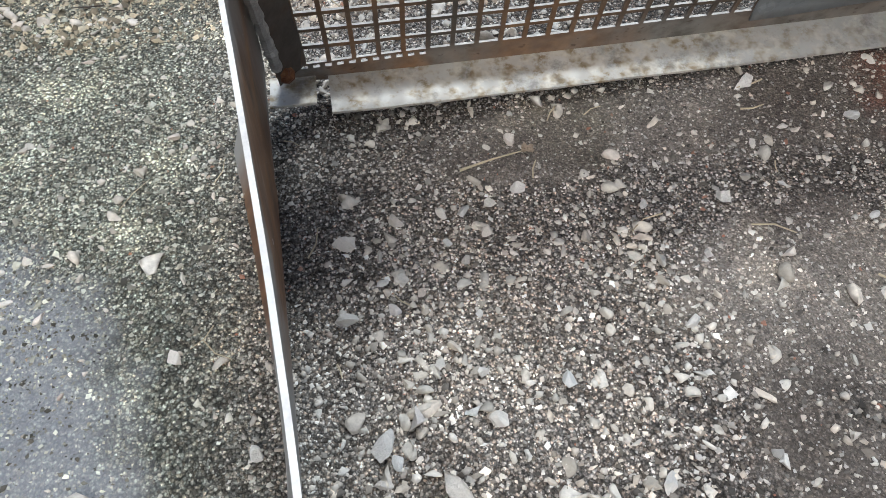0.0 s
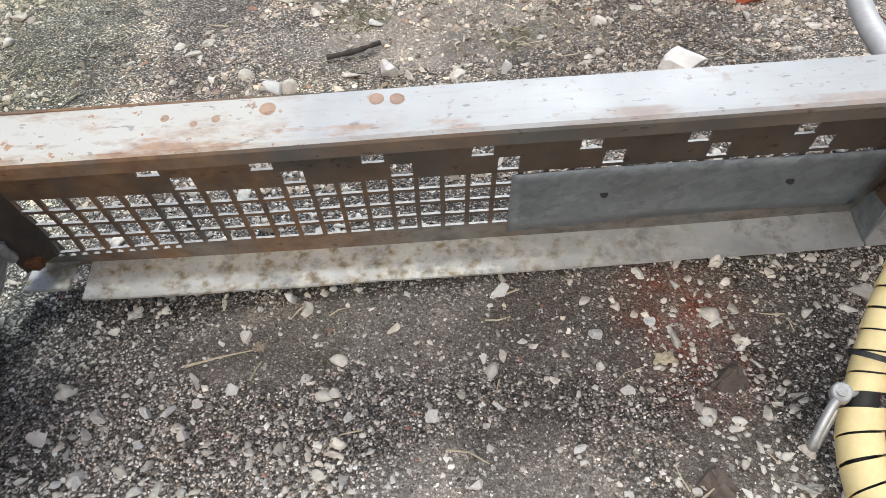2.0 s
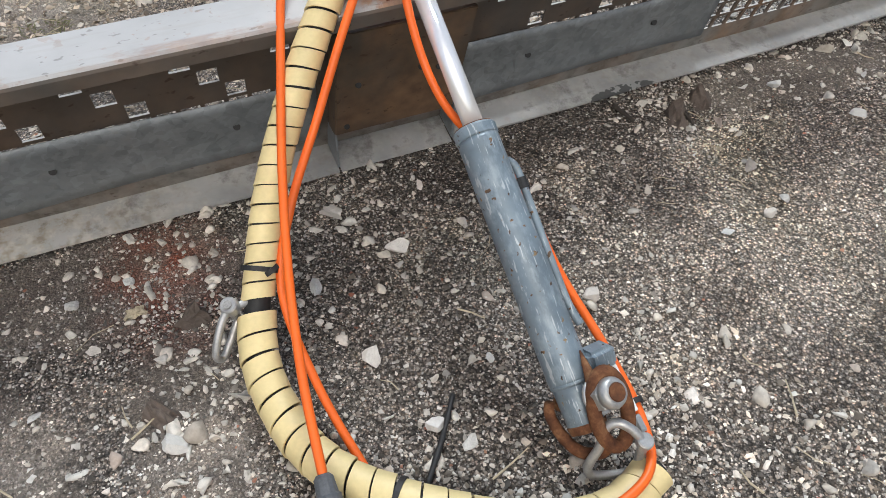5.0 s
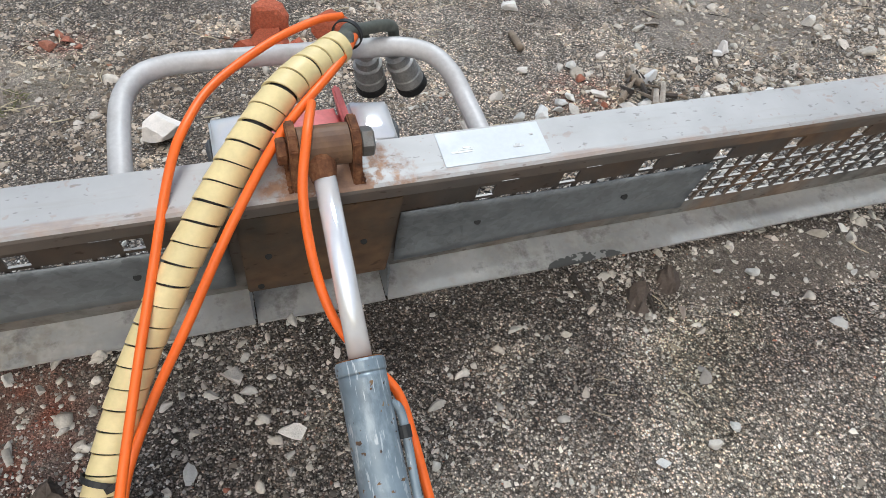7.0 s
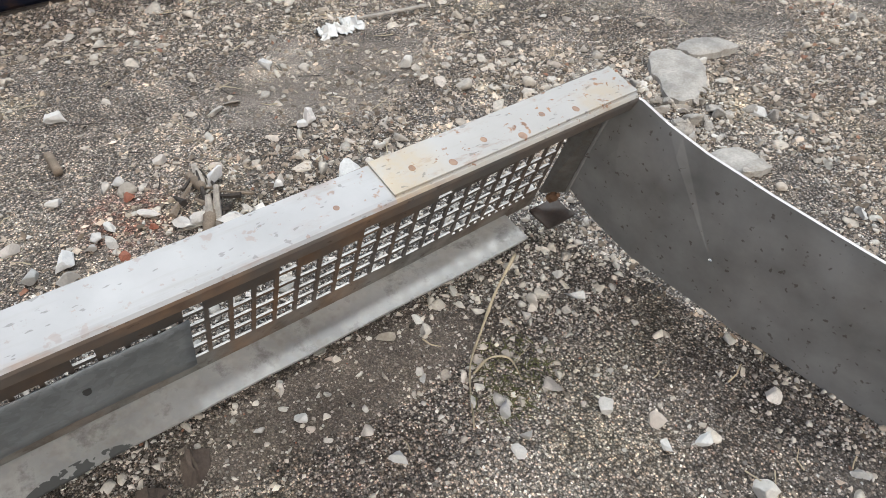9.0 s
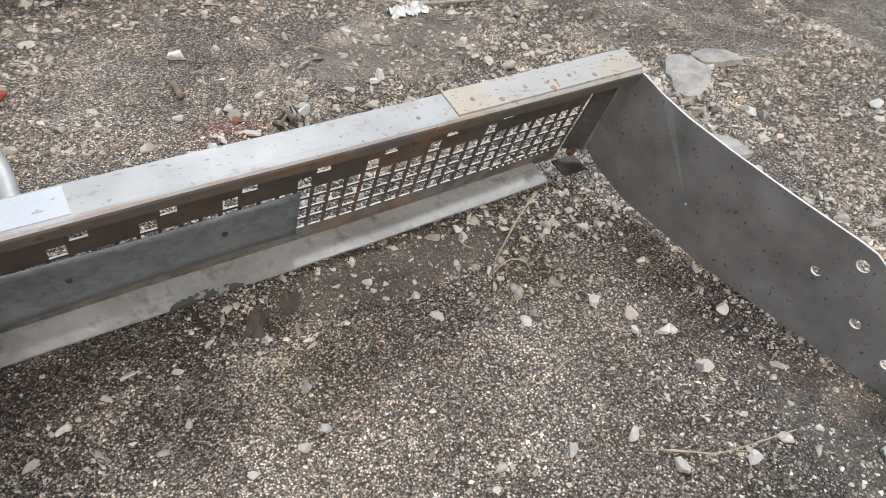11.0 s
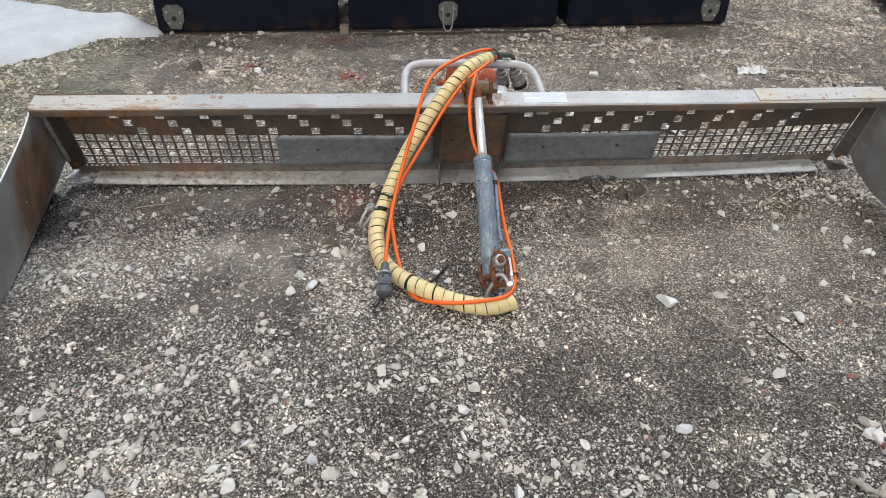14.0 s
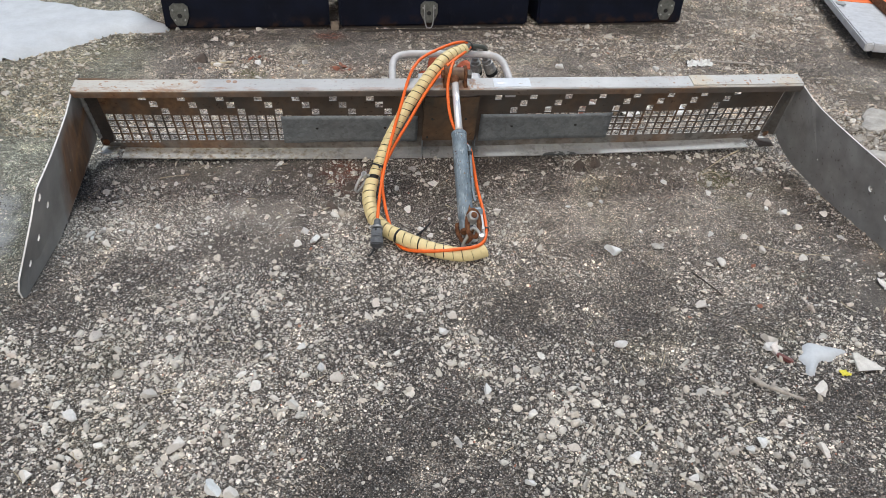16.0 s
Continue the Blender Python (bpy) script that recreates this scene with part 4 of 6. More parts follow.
for x, y, mm in ((0.8, 0.79, 36), (0.73, 0.6, 28), (0.81, 0.66, 24), (0.97, -0.95, 20), (1.05, -0.72, 22), (-0.2, -0.16, 12), (-0.53, 1.20, 46), (-0.49, 1.23, 40), (-0.51, 1.26, 28), (-0.46, 1.19, 24), (-1.03, 1.35, 44), (-0.98, 1.37, 34)):
    place_stone(x, y, mm, BRICK_CHIPS, "small chip of red brick on gravel", "brick", "brick chips", "brick_chip", 0.3)


def ragged_slab(x, y, rx, ry, turn_deg, thick, seed, tilt):
    """A flat broken slab: a ragged outline, a worn uneven top and a broken rim."""
    n, rings = 34, 5
    v, f = [], []
    for r in range(rings + 1):
        for i in range(n):
            a = 2 * math.pi * i / n
            reach = 1 + 0.34 * noise.noise((math.cos(a) * 1.1, math.sin(a) * 1.1, seed)) + 0.16 * noise.noise((math.cos(a) * 3.1, math.sin(a) * 3.1, seed + 4))
            q = (0.15 + 0.85 * r / rings) * reach
            c, d = math.cos(radians(turn_deg)), math.sin(radians(turn_deg))
            px, py = math.cos(a) * rx * q, math.sin(a) * ry * q
            gx_, gy_ = x + px * c - py * d, y + px * d + py * c
            top = thick * (1 - 0.35 * (r / rings) ** 6) + 0.006 * noise.noise((gx_ * 17, gy_ * 17, seed)) + tilt * px
            v.append((gx_, gy_, top))
    for i in range(n):
        bx, by, bz = v[rings * n + i]
        v.append((bx + 0.004 * noise.noise((i * 0.7, 1, seed)), by + 0.004 * noise.noise((i * 0.7, 5, seed)), -0.012))
    for r in range(rings + 1):
        for i in range(n):
            f.append((r * n + i, r * n + (i + 1) % n, (r + 1) * n + (i + 1) % n, (r + 1) * n + i))
    f.append(tuple(reversed(range(n))))
    bm = bmesh.new()
    bv = [bm.verts.new(p) for p in v]
    for q in f:
        bm.faces.new([bv[i] for i in q])
    slab = part("stone_slab", bm, M_slab, None, "flat grey-green stone slab half sunk in gravel", smooth="creased")
    return tagged(slab, category="stone", group="flat slabs by the blade")


ragged_slab(2.262, 0.450, 0.150, 0.078, 42, 0.030, 3.3, 0.04)
ragged_slab(2.485, 0.520, 0.090, 0.050, -28, 0.024, 8.1, 0.05)
ragged_slab(2.045, 0.075, 0.075, 0.050, -40, 0.018, 5.7, 0.02)
rubble_rng = random.Random(19)
for k in range(46):
    x, y = 2.14 + rubble_rng.gauss(0, 0.10), 0.26 + rubble_rng.gauss(0, 0.11)
    if x > 1.60:
        place_stone(x, y, rubble_rng.uniform(16, 52), RUBBLE, label="grey broken stone in rubble beside a flat slab", group="rubble by the flat slabs")
for x, y, mm in ((0.625, 0.64, 42), (0.698, 0.686, 46), (0.734, 0.700, 40), (1.106, 0.653, 36), (1.294, 0.859, 38), (0.979, 0.747, 56), (0.925, 0.648, 30), (0.957, 0.560, 78), (0.905, 0.612, 52),
                 (0.86, 0.63, 48), (1.021, 0.571, 42), (0.62, 0.60, 40), (0.82, 0.70, 38), (0.80, 0.86, 40), (0.55, 0.75, 36), (0.66, 0.85, 34), (0.90, 0.88, 36), (0.916, -1.135, 54), (0.908, -1.171, 46), (0.972, -1.348, 50)):
    place_stone(x, y, mm)


# ---- the levelling blade ----
blade = thing("levelling_blade", (0, 0.1, 0), "long grey steel levelling blade with punched wall, lying on gravel", "blade")


def rail_mesh(x0, x1, profile, n):
    v, f, k = [], [], len(profile)
    for i in range(n + 1):
        x = x0 + (x1 - x0) * i / n
        dent = 0.0012 * noise.noise((x * 3.1, 0, 4))
        v += [(x, y + dent + skew(x), z + 0.25 * sag(x) + 0.8 * dent) for y, z in profile]
    for i in range(n):
        for j in range(k):
            a, b = i * k + j, i * k + (j + 1) % k
            f.append((a, b, b + k, a + k))
    f += [tuple(reversed(range(k))), tuple(range(n * k, n * k + k))]
    return v, f


RAIL = [(0.074, 0.4075), (0.008, 0.3945), (0.0015, 0.3925), (-0.002, 0.388), (-0.0025, 0.383), (0.0085, 0.3590), (0.0135, 0.3605), (0.004, 0.382), (0.009, 0.3885), (0.074, 0.4015)]
top_rail = part("top_rail", rail_mesh(-1.5, 1.5, RAIL, 60), [M_rail, M_lip_shaded], blade, "silver-grey folded steel top rail with rust spots")
# faces turned forward and down are darker: shade put into the dirty steel's colour
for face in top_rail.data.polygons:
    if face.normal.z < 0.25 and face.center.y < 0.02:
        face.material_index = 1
part("cover_strip", rail_mesh(1.01, 1.502, [(0.0755, 0.4114), (0.006, 0.3977), (0.006, 0.3945), (0.0755, 0.4082)], 12), M_rail, blade, "cream strip with rust stains laid on the rail")
part("sticker", rail_mesh(0.158, 0.312, [(0.070, 0.4079), (0.010, 0.3961), (0.010, 0.3949), (0.070, 0.4067)], 4), M_sticker, blade, "worn white sticker")
for x, y, w in ((0.172, 0.031, 0.030), (0.182, 0.0345, 0.022), (0.190, 0.038, 0.012), (0.262, 0.028, 0.016), (0.266, 0.031, 0.007), (0.292, 0.046, 0.006)):
    z = 0.3961 + (y - 0.010) * 0.197
    part("print_smudge", rail_mesh(x, x + w, [(y + 0.0025, z + 0.0016), (y, z + 0.0008), (y, z + 0.0002), (y + 0.0025, z + 0.001)], 5), M_zinc, blade)


def punched_wall(side):
    """Half of the wall: a sheet with square holes punched through it."""
    pitch, half = 0.0385, 0.0157
    cols = {j: 1.276 - pitch * j for j in range(-5 if side > 0 else -4, 29)}
    rows = {k: 0.309 - 0.0365 * k for k in range(7)}
    xs = {0.10, 1.49}
    for x in cols.values():
        xs |= {x - half, x + half}
    dots = [1.45 - 0.0185 * i for i in range(11)]
    for x in dots:
        xs |= {x - 0.0052, x + 0.0052}
    zs = {0.020, 0.40, 0.062, 0.0705}
    for z in rows.values():
        zs |= {z - 0.0148, z + 0.0148}
    xs, zs = sorted(xs), sorted(zs)

    def open_at(x, z):
        for k, zc in rows.items():
            if abs(z - zc) < 0.0148:
                for j, xc in cols.items():
                    if abs(x - xc) < half:
                        return k >= 3 or j % 4 == k and j >= 0
        return 0.062 < z < 0.0705 and any(abs(x - d) < 0.0052 for d in dots)

    v, f, index, cut = [], [], {}, set()

    def vert(i, j, back):
        key = (i, j, back)
        if key not in index:
            x, z = side * xs[i], zs[j]
            bend = 0.004 * noise.noise((x * 2.2, z * 5, 1.5))
            if side < 0 and x < -1.28:
                bend += (x + 1.28) * -0.05 * max(0.0, 1 - z / 0.2) * math.sin(z * 60)
            ends = 0.008 * max(0.0, (abs(x) - 1.1) / 0.35) * (1 - abs(z - 0.2) / 0.2)
            index[key] = len(v)
            v.append((x, wall_y(z) + skew(x) + bend + (0.005 if back else 0), z + sag(x) + ends))
        return index[key]

    solid = {(i, j): not open_at((xs[i] + xs[i + 1]) / 2, (zs[j] + zs[j + 1]) / 2) for i in range(len(xs) - 1) for j in range(len(zs) - 1)}
    for (i, j), s in solid.items():
        if not s:
            continue
        q = [(i, j), (i + 1, j), (i + 1, j + 1), (i, j + 1)]
        f.append([vert(a, b, 0) for a, b in q])
        f.append([vert(a, b, 1) for a, b in reversed(q)])
        for (a, b), nb in (((q[0], q[1]), (i, j - 1)), ((q[1], q[2]), (i + 1, j)), ((q[2], q[3]), (i, j + 1)), ((q[3], q[0]), (i - 1, j))):
            if not solid.get(nb, False):
                # bare edges facing up get a paler copy, light from above put into colour
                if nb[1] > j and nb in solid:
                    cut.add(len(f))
                f.append([vert(*a, 0), vert(*a, 1), vert(*b, 1), vert(*b, 0)])
    bm = bmesh.new()
    bv = [bm.verts.new(p) for p in v]
    for k, q in enumerate(f):
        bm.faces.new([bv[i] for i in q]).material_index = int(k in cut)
    return bm


part("punched_wall", punched_wall(-1), [M_panel, M_cut_lit], blade, "brown stained steel wall punched with square holes")
part("punched_wall", punched_wall(1), [M_panel, M_cut_lit], blade, "brown stained steel wall punched with square holes")


def cover_sheet(x0, x1):
    v, f, n, m = [], [], 30, 6
    for back in (0, 1):
        for j in range(m + 1):
            for i in range(n + 1):
                x = x0 + (x1 - x0) * i / n
                low = 1 - j / m
                z = 0.068 + 0.145 * j / m + 0.004 * noise.noise((x * 5, 2, 2)) * low + (0.003 * math.sin(x * 9) if j == m else 0)
                lift = 0.004 + 0.014 * low ** 3 * (0.5 + 0.5 * math.sin(x * 7.0 + 1)) + 0.002 * noise.noise((x * 4, z * 9, 7))
                v.append((x, wall_y(z) + skew(x) - lift - (0.0 if back else 0.0022), z + sag(x)))
    w, h = n + 1, (n + 1) * (m + 1)
    for j in range(m):
        for i in range(n):
            a = j * w + i
            f += [(a, a + 1, a + 1 + w, a + w), (a + h, a + w + h, a + w + 1 + h, a + 1 + h)]
    rim = [i for i in range(w)] + [j * w + n for j in range(1, m + 1)] + [m * w + i for i in range(n - 1, -1, -1)] + [j * w for j in range(m - 1, 0, -1)]
    for a, b in zip(rim, rim[1:] + rim[:1]):
        f.append((a, a + h, b + h, b))
    return v, f


for x0, x1, bolts in ((-0.731, -0.145, (-0.583, -0.288)), (0.131, 0.728, (0.277, 0.569))):
    sheet = part("cover_sheet", cover_sheet(x0, x1), M_sheet, blade, "smooth blue-grey galvanised cover sheet", smooth=True)
    for x in bolts:
        z = 0.1445 + sag(x)
        y = wall_y(0.1445) + skew(x)
        part("rivet", rod_between((x, y - 0.002, z), (x, y - 0.0095, z + 0.003), 0.0062, 12), M_black, sheet, "dark rivet")


def flap(x0, x1, n, rag):
    v, f = [], []
    for i in range(n + 1):
        x = x0 + (x1 - x0) * i / n
        lift = 0.030 * min(1.0, abs(x) / 1.4) ** 2
        e = rag * noise.noise((x * 6, 1, 1)) + 0.4 * rag * noise.noise((x * 25, 3, 1))
        prof = [(0.214, 0.028 + lift * 0.6), (0.200, 0.026 + lift * 0.7), (0.170, 0.016 + lift * 0.85), (0.138 - lift * 0.4 + e, 0.006 + lift)]
        v += [(x, y + skew(x), z) for y, z in prof] + [(x, y + skew(x), z - 0.004) for y, z in prof]
    for i in range(n):
        a, b = i * 8, i * 8 + 8
        for j in range(3):
            f += [(a + j, a + j + 1, b + j + 1, b + j), (a + 4 + j, b + 4 + j, b + 5 + j, a + 5 + j)]
        f += [(a + 3, a + 7, b + 7, b + 3), (a, b, b + 4, a + 4)]
    for a in (0, n * 8):
        f.append((a, a + 1, a + 2, a + 3, a + 7, a + 6, a + 5, a + 4))
    return v, f


part("wear_strip", flap(-1.418, -0.124, 46, 0.004), M_flap, blade, "dusty mottled metal wear strip")
part("wear_strip", flap(-0.120, 0.1085, 10, 0.003), M_flap, blade, "dusty metal wear strip")
part("wear_strip", flap(0.1135, 1.412, 46, 0.003), M_flap, blade, "dusty metal wear strip with a damp stain")
for x in (-0.124, 0.111):
    part("divider", prism([(0.142, 0.011), (0.206, 0.030), (0.172, 0.096), (0.128, 0.096)], x - 0.002, x + 0.002), M_sheet, blade)
part("centre_box", prism([(0.025, 0.344), (0.128, 0.094), (0.166, 0.094), (0.074, 0.344)], -0.126, 0.105, 0.002), M_centre, blade, "dark weathered centre plate")
part("apron", prism([(0.166, 0.100), (0.206, 0.016), (0.211, 0.018), (0.172, 0.102)], -0.122, 0.109), M_panel, blade, "dark dusty apron under the centre plate")
for x, z in ((-0.088, 0.222), (0.022, 0.232), (0.056, 0.222), (-0.105, 0.115)):
    y = 0.025 + (0.344 - z) * 0.412
    # no opening is cut: a black stub stands for the dark inside the hole
    part("bolt_hole", rod_between((x, y + 0.003, z), (x, y - 0.0035, z + 0.0014), 0.0052, 12), M_black, blade)


def side_plate(side):
    outline = [(0.005, 0.388), (-0.05, 0.369), (-0.13, 0.350), (-0.25, 0.334), (-0.40, 0.318), (-0.55, 0.305), (-0.585, 0.299), (-0.61, 0.283), (-0.68, 0.211),
               (-0.795, 0.080), (-0.806, 0.045), (-0.800, 0.014), (-0.782, 0.0), (-0.45, -0.004)]
    outline += [(-0.25, 0.004), (-0.02, 0.030), (0.10, 0.066), (0.155, 0.10), (0.06, 0.388)] if side > 0 else [(0.10, -0.004), (0.155, 0.05), (0.06, 0.388)]
    holes = [(-0.50, 0.185, 0.012), (-0.572, 0.258, 0.014), (-0.61, 0.122, 0.012), (-0.695, 0.076, 0.012)] + ([(-0.768, 0.036, 0.011), (-0.180, 0.140, 0.0035)] if side > 0 else [(-0.225, 0.166, 0.0035)])
    bm = bmesh.new()

    def loop(pts):
        vs = [bm.verts.new((0, y, z)) for y, z in pts]
        for a, b in zip(vs, vs[1:] + vs[:1]):
            bm.edges.new((a, b))

    loop(outline)
    for cy, cz, r in holes:
        loop([(cy + r * math.cos(k * math.pi / 8), cz + r * math.sin(k * math.pi / 8)) for k in range(16)])
    bmesh.ops.triangle_fill(bm, edges=list(bm.edges), use_beauty=True)
    for y in (-0.65, -0.5, -0.35, -0.2, -0.08, 0.04):
        bmesh.ops.bisect_plane(bm, geom=list(bm.verts) + list(bm.edges) + list(bm.faces), plane_co=(0, y, 0), plane_no=(0, 1, 0))
    for z, s in ((0.03, 0.2), (0.07, 0.24), (0.12, 0.24)):
        bmesh.ops.bisect_plane(bm, geom=list(bm.verts) + list(bm.edges) + list(bm.faces), plane_co=(0, -0.3, z), plane_no=(0, -s, 1))
    rim = {v for v in bm.verts}
    res = bmesh.ops.extrude_face_region(bm, geom=list(bm.faces))
    moved = [g for g in res["geom"] if isinstance(g, bmesh.types.BMVert)]
    for v in moved:
        v.co.x += side * 0.006
    for fc in bm.faces:
        fc.material_index = 1 if len({v in moved for v in fc.verts}) > 1 and fc.calc_center_median().z > 0.02 else 0
    for v in bm.verts:
        y, z = v.co.y, v.co.z
        if side > 0:
            v.co.x += 1.502 + 0.105 * max(0.0, -y) + 0.046 * max(0.0, 1 - z / 0.33)
        else:
            crease = max(0.0, 0.03 + 0.22 * (y + 0.3))
            v.co.x += -1.4995 + 0.085 * max(0.0, -y) * min(1.2, max(0.0, (z - 0.06) / 0.24)) - max(0.0, crease - z) * 0.6
        v.co.x += 0.003 * noise.noise((y * 3, z * 3, side))
    return bm


part("side_plate", side_plate(-1), [M_plate_l, M_edge], blade, "grey side plate with brown rust staining and white cut edge")
part("side_plate", side_plate(1), [M_plate_r, M_edge], blade, "dull grey side plate with bolt holes and white cut edge")

# corner gussets with weld beads, tabs and bolt stubs
for s in (-1, 1):
    a = [(s * 1.488, 0.030, 0.374), (s * 1.446, 0.074, 0.376), (s * 1.446, 0.178, 0.085), (s * 1.488, 0.132, 0.085)]
    if s > 0:
        a = [(1.4875, wall_y(z) + skew(1.49) - 0.004, z) for z in (0.376, 0.085)]
        a = [(1.501, a[0][1] - 0.038, 0.374), a[0], a[1], (1.534, a[1][1] - 0.028, 0.085)]
    v = a + [(x, y + 0.006, z) for x, y, z in a]
    # right gusset is plate-grey steel darkened: the rail's shade put into its colour
    part("corner_gusset", (v, [(0, 1, 2, 3), (7, 6, 5, 4), (0, 4, 5, 1), (1, 5, 6, 2), (2, 6, 7, 3), (3, 7, 4, 0)]), M_gusset if s < 0 else M_bolt, blade)
    path = rope([(s * 1.486, 0.026, 0.378), (s * 1.486, 0.064, 0.275), (s * 1.485, 0.096, 0.19), (s * 1.484, 0.116, 0.132)], 14)
    if s > 0:
        path = [Vector(a[0]).lerp(Vector(a[3]), k / 30) for k in range(31)]
    w, f = tube(path, lambda u: (0.0085 if s < 0 else 0.004) * (1 + 0.5 * noise.noise((u * 16, 1, 1)) + 0.25 * noise.noise((u * 47, 3, 1))), 8)
    part("weld", (w, f), M_weld if s < 0 else M_plate_r, blade)
    tx = -1.474 if s < 0 else 1.494
    tab = block(tx - 0.036, tx + 0.036, 0.128, 0.192, 0.046, 0.0515, 0.001, pose(0, 0, 0, 3 if s < 0 else 5, 1 if s < 0 else -4, -2))
    part("corner_tab", tab, M_flap if s < 0 else M_gusset, blade, "loose grey corner tab")
    bx, size = (-1.478, 1.0) if s < 0 else (1.487, 0.72)
    part("corner_bolt", tube([Vector((bx, 0.152 + (0.012 if s > 0 else 0) - k * 0.0035, 0.090 + k * 0.0035)) for k in range(7)], lambda u: size * (0.0150 - 0.008 * u ** 2) * (1 + 0.6 * noise.noise((u * 7, 2.0, 1.0))), 8), M_rust if s < 0 else M_eye, blade, "rusted bolt stub")

# tube handle behind the rail
HANDLE = [(-0.256, 0.060, 0.374), (-0.256, 0.105, 0.390), (-0.255, 0.170, 0.405), (-0.248, 0.222, 0.421), (-0.225, 0.264, 0.429), (-0.185, 0.284, 0.431), (-0.13, 0.288, 0.431), (-0.04, 0.288, 0.430),
          (0.05, 0.288, 0.429), (0.12, 0.286, 0.429), (0.170, 0.281, 0.428), (0.208, 0.260, 0.423), (0.229, 0.220, 0.411), (0.238, 0.165, 0.391), (0.240, 0.105, 0.380), (0.240, 0.060, 0.366)]
part("handle", tube(rope(HANDLE, 6), 0.0152, 18), M_tube, blade, "bent grey tube handle", smooth=True)
for x, z in ((-0.256, 0.384), (0.240, 0.374)):
    part("handle_foot", block(x - 0.022, x + 0.022, 0.066, 0.076, z - 0.05, z + 0.02, 0.002), M_tube, blade)

# rod lugs on the rail
for x in (-0.048, 0.030):
    part("lug", prism([(0.004, 0.391), (0.058, 0.409), (0.058, 0.462), (0.048, 0.474), (0.014, 0.472), (0.002, 0.458)], x, x + 0.012, 0.002), M_rust, blade, "thick rusted lug")
part("lug_pin", rod_between((-0.060, 0.028, 0.443), (0.046, 0.028, 0.443), 0.0115, 16), M_rust, blade)
part("bolt_head", hex_bolt((0.043, 0.028, 0.443), (0.061, 0.028, 0.443), 0.0195), M_bolt, blade, "dull hexagon bolt head")
part("bolt_nut", hex_bolt((-0.062, 0.028, 0.443), (-0.049, 0.028, 0.443), 0.018), M_rust, blade)
for x0 in (-0.050, 0.043):
    part("rust_weld", tube(rope([(x0, 0.004, 0.393), (x0, 0.030, 0.402), (x0, 0.056, 0.411)], 8), lambda u: 0.0035 + 0.001 * math.sin(u * 60), 8), M_rust, blade)

# red bracket with two bright lamps behind the rail
part("mount_bar", block(-0.03, 0.03, 0.105, 0.20, 0.300, 0.326, 0.003), M_centre, blade)
br = part("lamp_bracket", block(-0.070, 0.056, 0.135, 0.235, 0.318, 0.368, 0.012, seg=4), M_red, blade, "faded red lamp bracket")
part("flange", block(-0.078, -0.066, 0.130, 0.250, 0.312, 0.385, 0.0035, pose(0, 0, 0, 0, 10, 0)), M_red, br)
part("flange", block(0.052, 0.064, 0.130, 0.252, 0.312, 0.392, 0.0035, pose(0, 0, 0, 0, -10, 0)), M_red, br)
for x, s in ((-0.107, -1), (0.094, 1)):
    turn = pose(0, 0, 0, 8, s * 5, 0)
    lamp = part("lamp", block(x - 0.030, x + 0.030, 0.155, 0.240, 0.290, 0.357, 0.013, turn, seg=4), M_plug, blade, "lamp in a dark can with bright bezel", smooth=True)
    mid = (x, 0.1975, 0.3235)
    part("bezel", block(x - 0.0325, x + 0.0325, 0.1525, 0.2425, 0.352, 0.3615, 0.0046, turn, mid, 3), M_chrome, lamp, "bright chrome lamp rim", smooth=True)
    dome = bmesh.new()
    grid = [[dome.verts.new((x + 0.0285 * u / 6, 0.1975 + 0.041 * w / 6, 0.3612 + 0.009 * (1 - (u / 6) ** 4) * (1 - (w / 6) ** 4))) for u in range(-6, 7)] for w in range(-6, 7)]
    for w in range(12):
        for u in range(12):
            dome.faces.new((grid[w][u], grid[w][u + 1], grid[w + 1][u + 1], grid[w + 1][u]))
    bmesh.ops.rotate(dome, verts=dome.verts, cent=mid, matrix=turn.to_3x3())
    part("lens", dome, M_chrome, lamp, "bright silver domed lens", smooth=True)
    part("end_cap", rod_between((x + s * 0.028, 0.1975, 0.318), (x + s * 0.040, 0.1975, 0.316), 0.032, 22, 0.005), M_plug, lamp, "dark rounded end cap")


# ---- hydraulic cylinder ----
cyl = thing("hydraulic_cylinder", (-0.007, -0.5, 0.0), "blue-grey hydraulic cylinder with bright extended rod leaning on the rail", "cylinder")
A0, A1 = Vector((-0.010, 0.018, 0.437)), Vector((-0.006, -0.545, 0.066))
axis = (A1 - A0).normalized()


def along(d, dx=0.0, up=0.0):
    side = Vector((1, 0, 0))
    return A0 + axis * d + side * dx + side.cross(axis) * up


part("rod", rod_between(along(0.01, 0.001), along(0.27, 0.002), 0.0146, 32), M_chrome, cyl, "bright chromed piston rod", smooth=True)
part("rod_eye", tube([Vector((-0.035 + k * 0.0213, 0.028, 0.444)) for k in range(4)], lambda u: 0.0265, 24), M_eye, cyl, "rusted rod eye")
part("rod_neck", tube([along(0.0), along(0.022), along(0.034)], lambda u: 0.021 - 0.006 * u, 18), M_rust, cyl)
gland = part("gland", tube([along(0.260), along(0.263), along(0.275), along(0.277)], lambda u: 0.0285 if u in (0.0, 1.0) else 0.0305, 28), M_barrel, cyl, "rusty-edged gland nut", smooth=False)
part("gland_rim", tube([along(0.2585), along(0.2605)], 0.0275, 28), M_rust, gland, "rusty gland rim")
# spanner hole as a black disc, its inner dark put into the colour
part("gland_hole", rod_between(along(0.2592, -0.014, -0.019), along(0.2615, -0.014, -0.019), 0.0035, 10), M_black, gland)
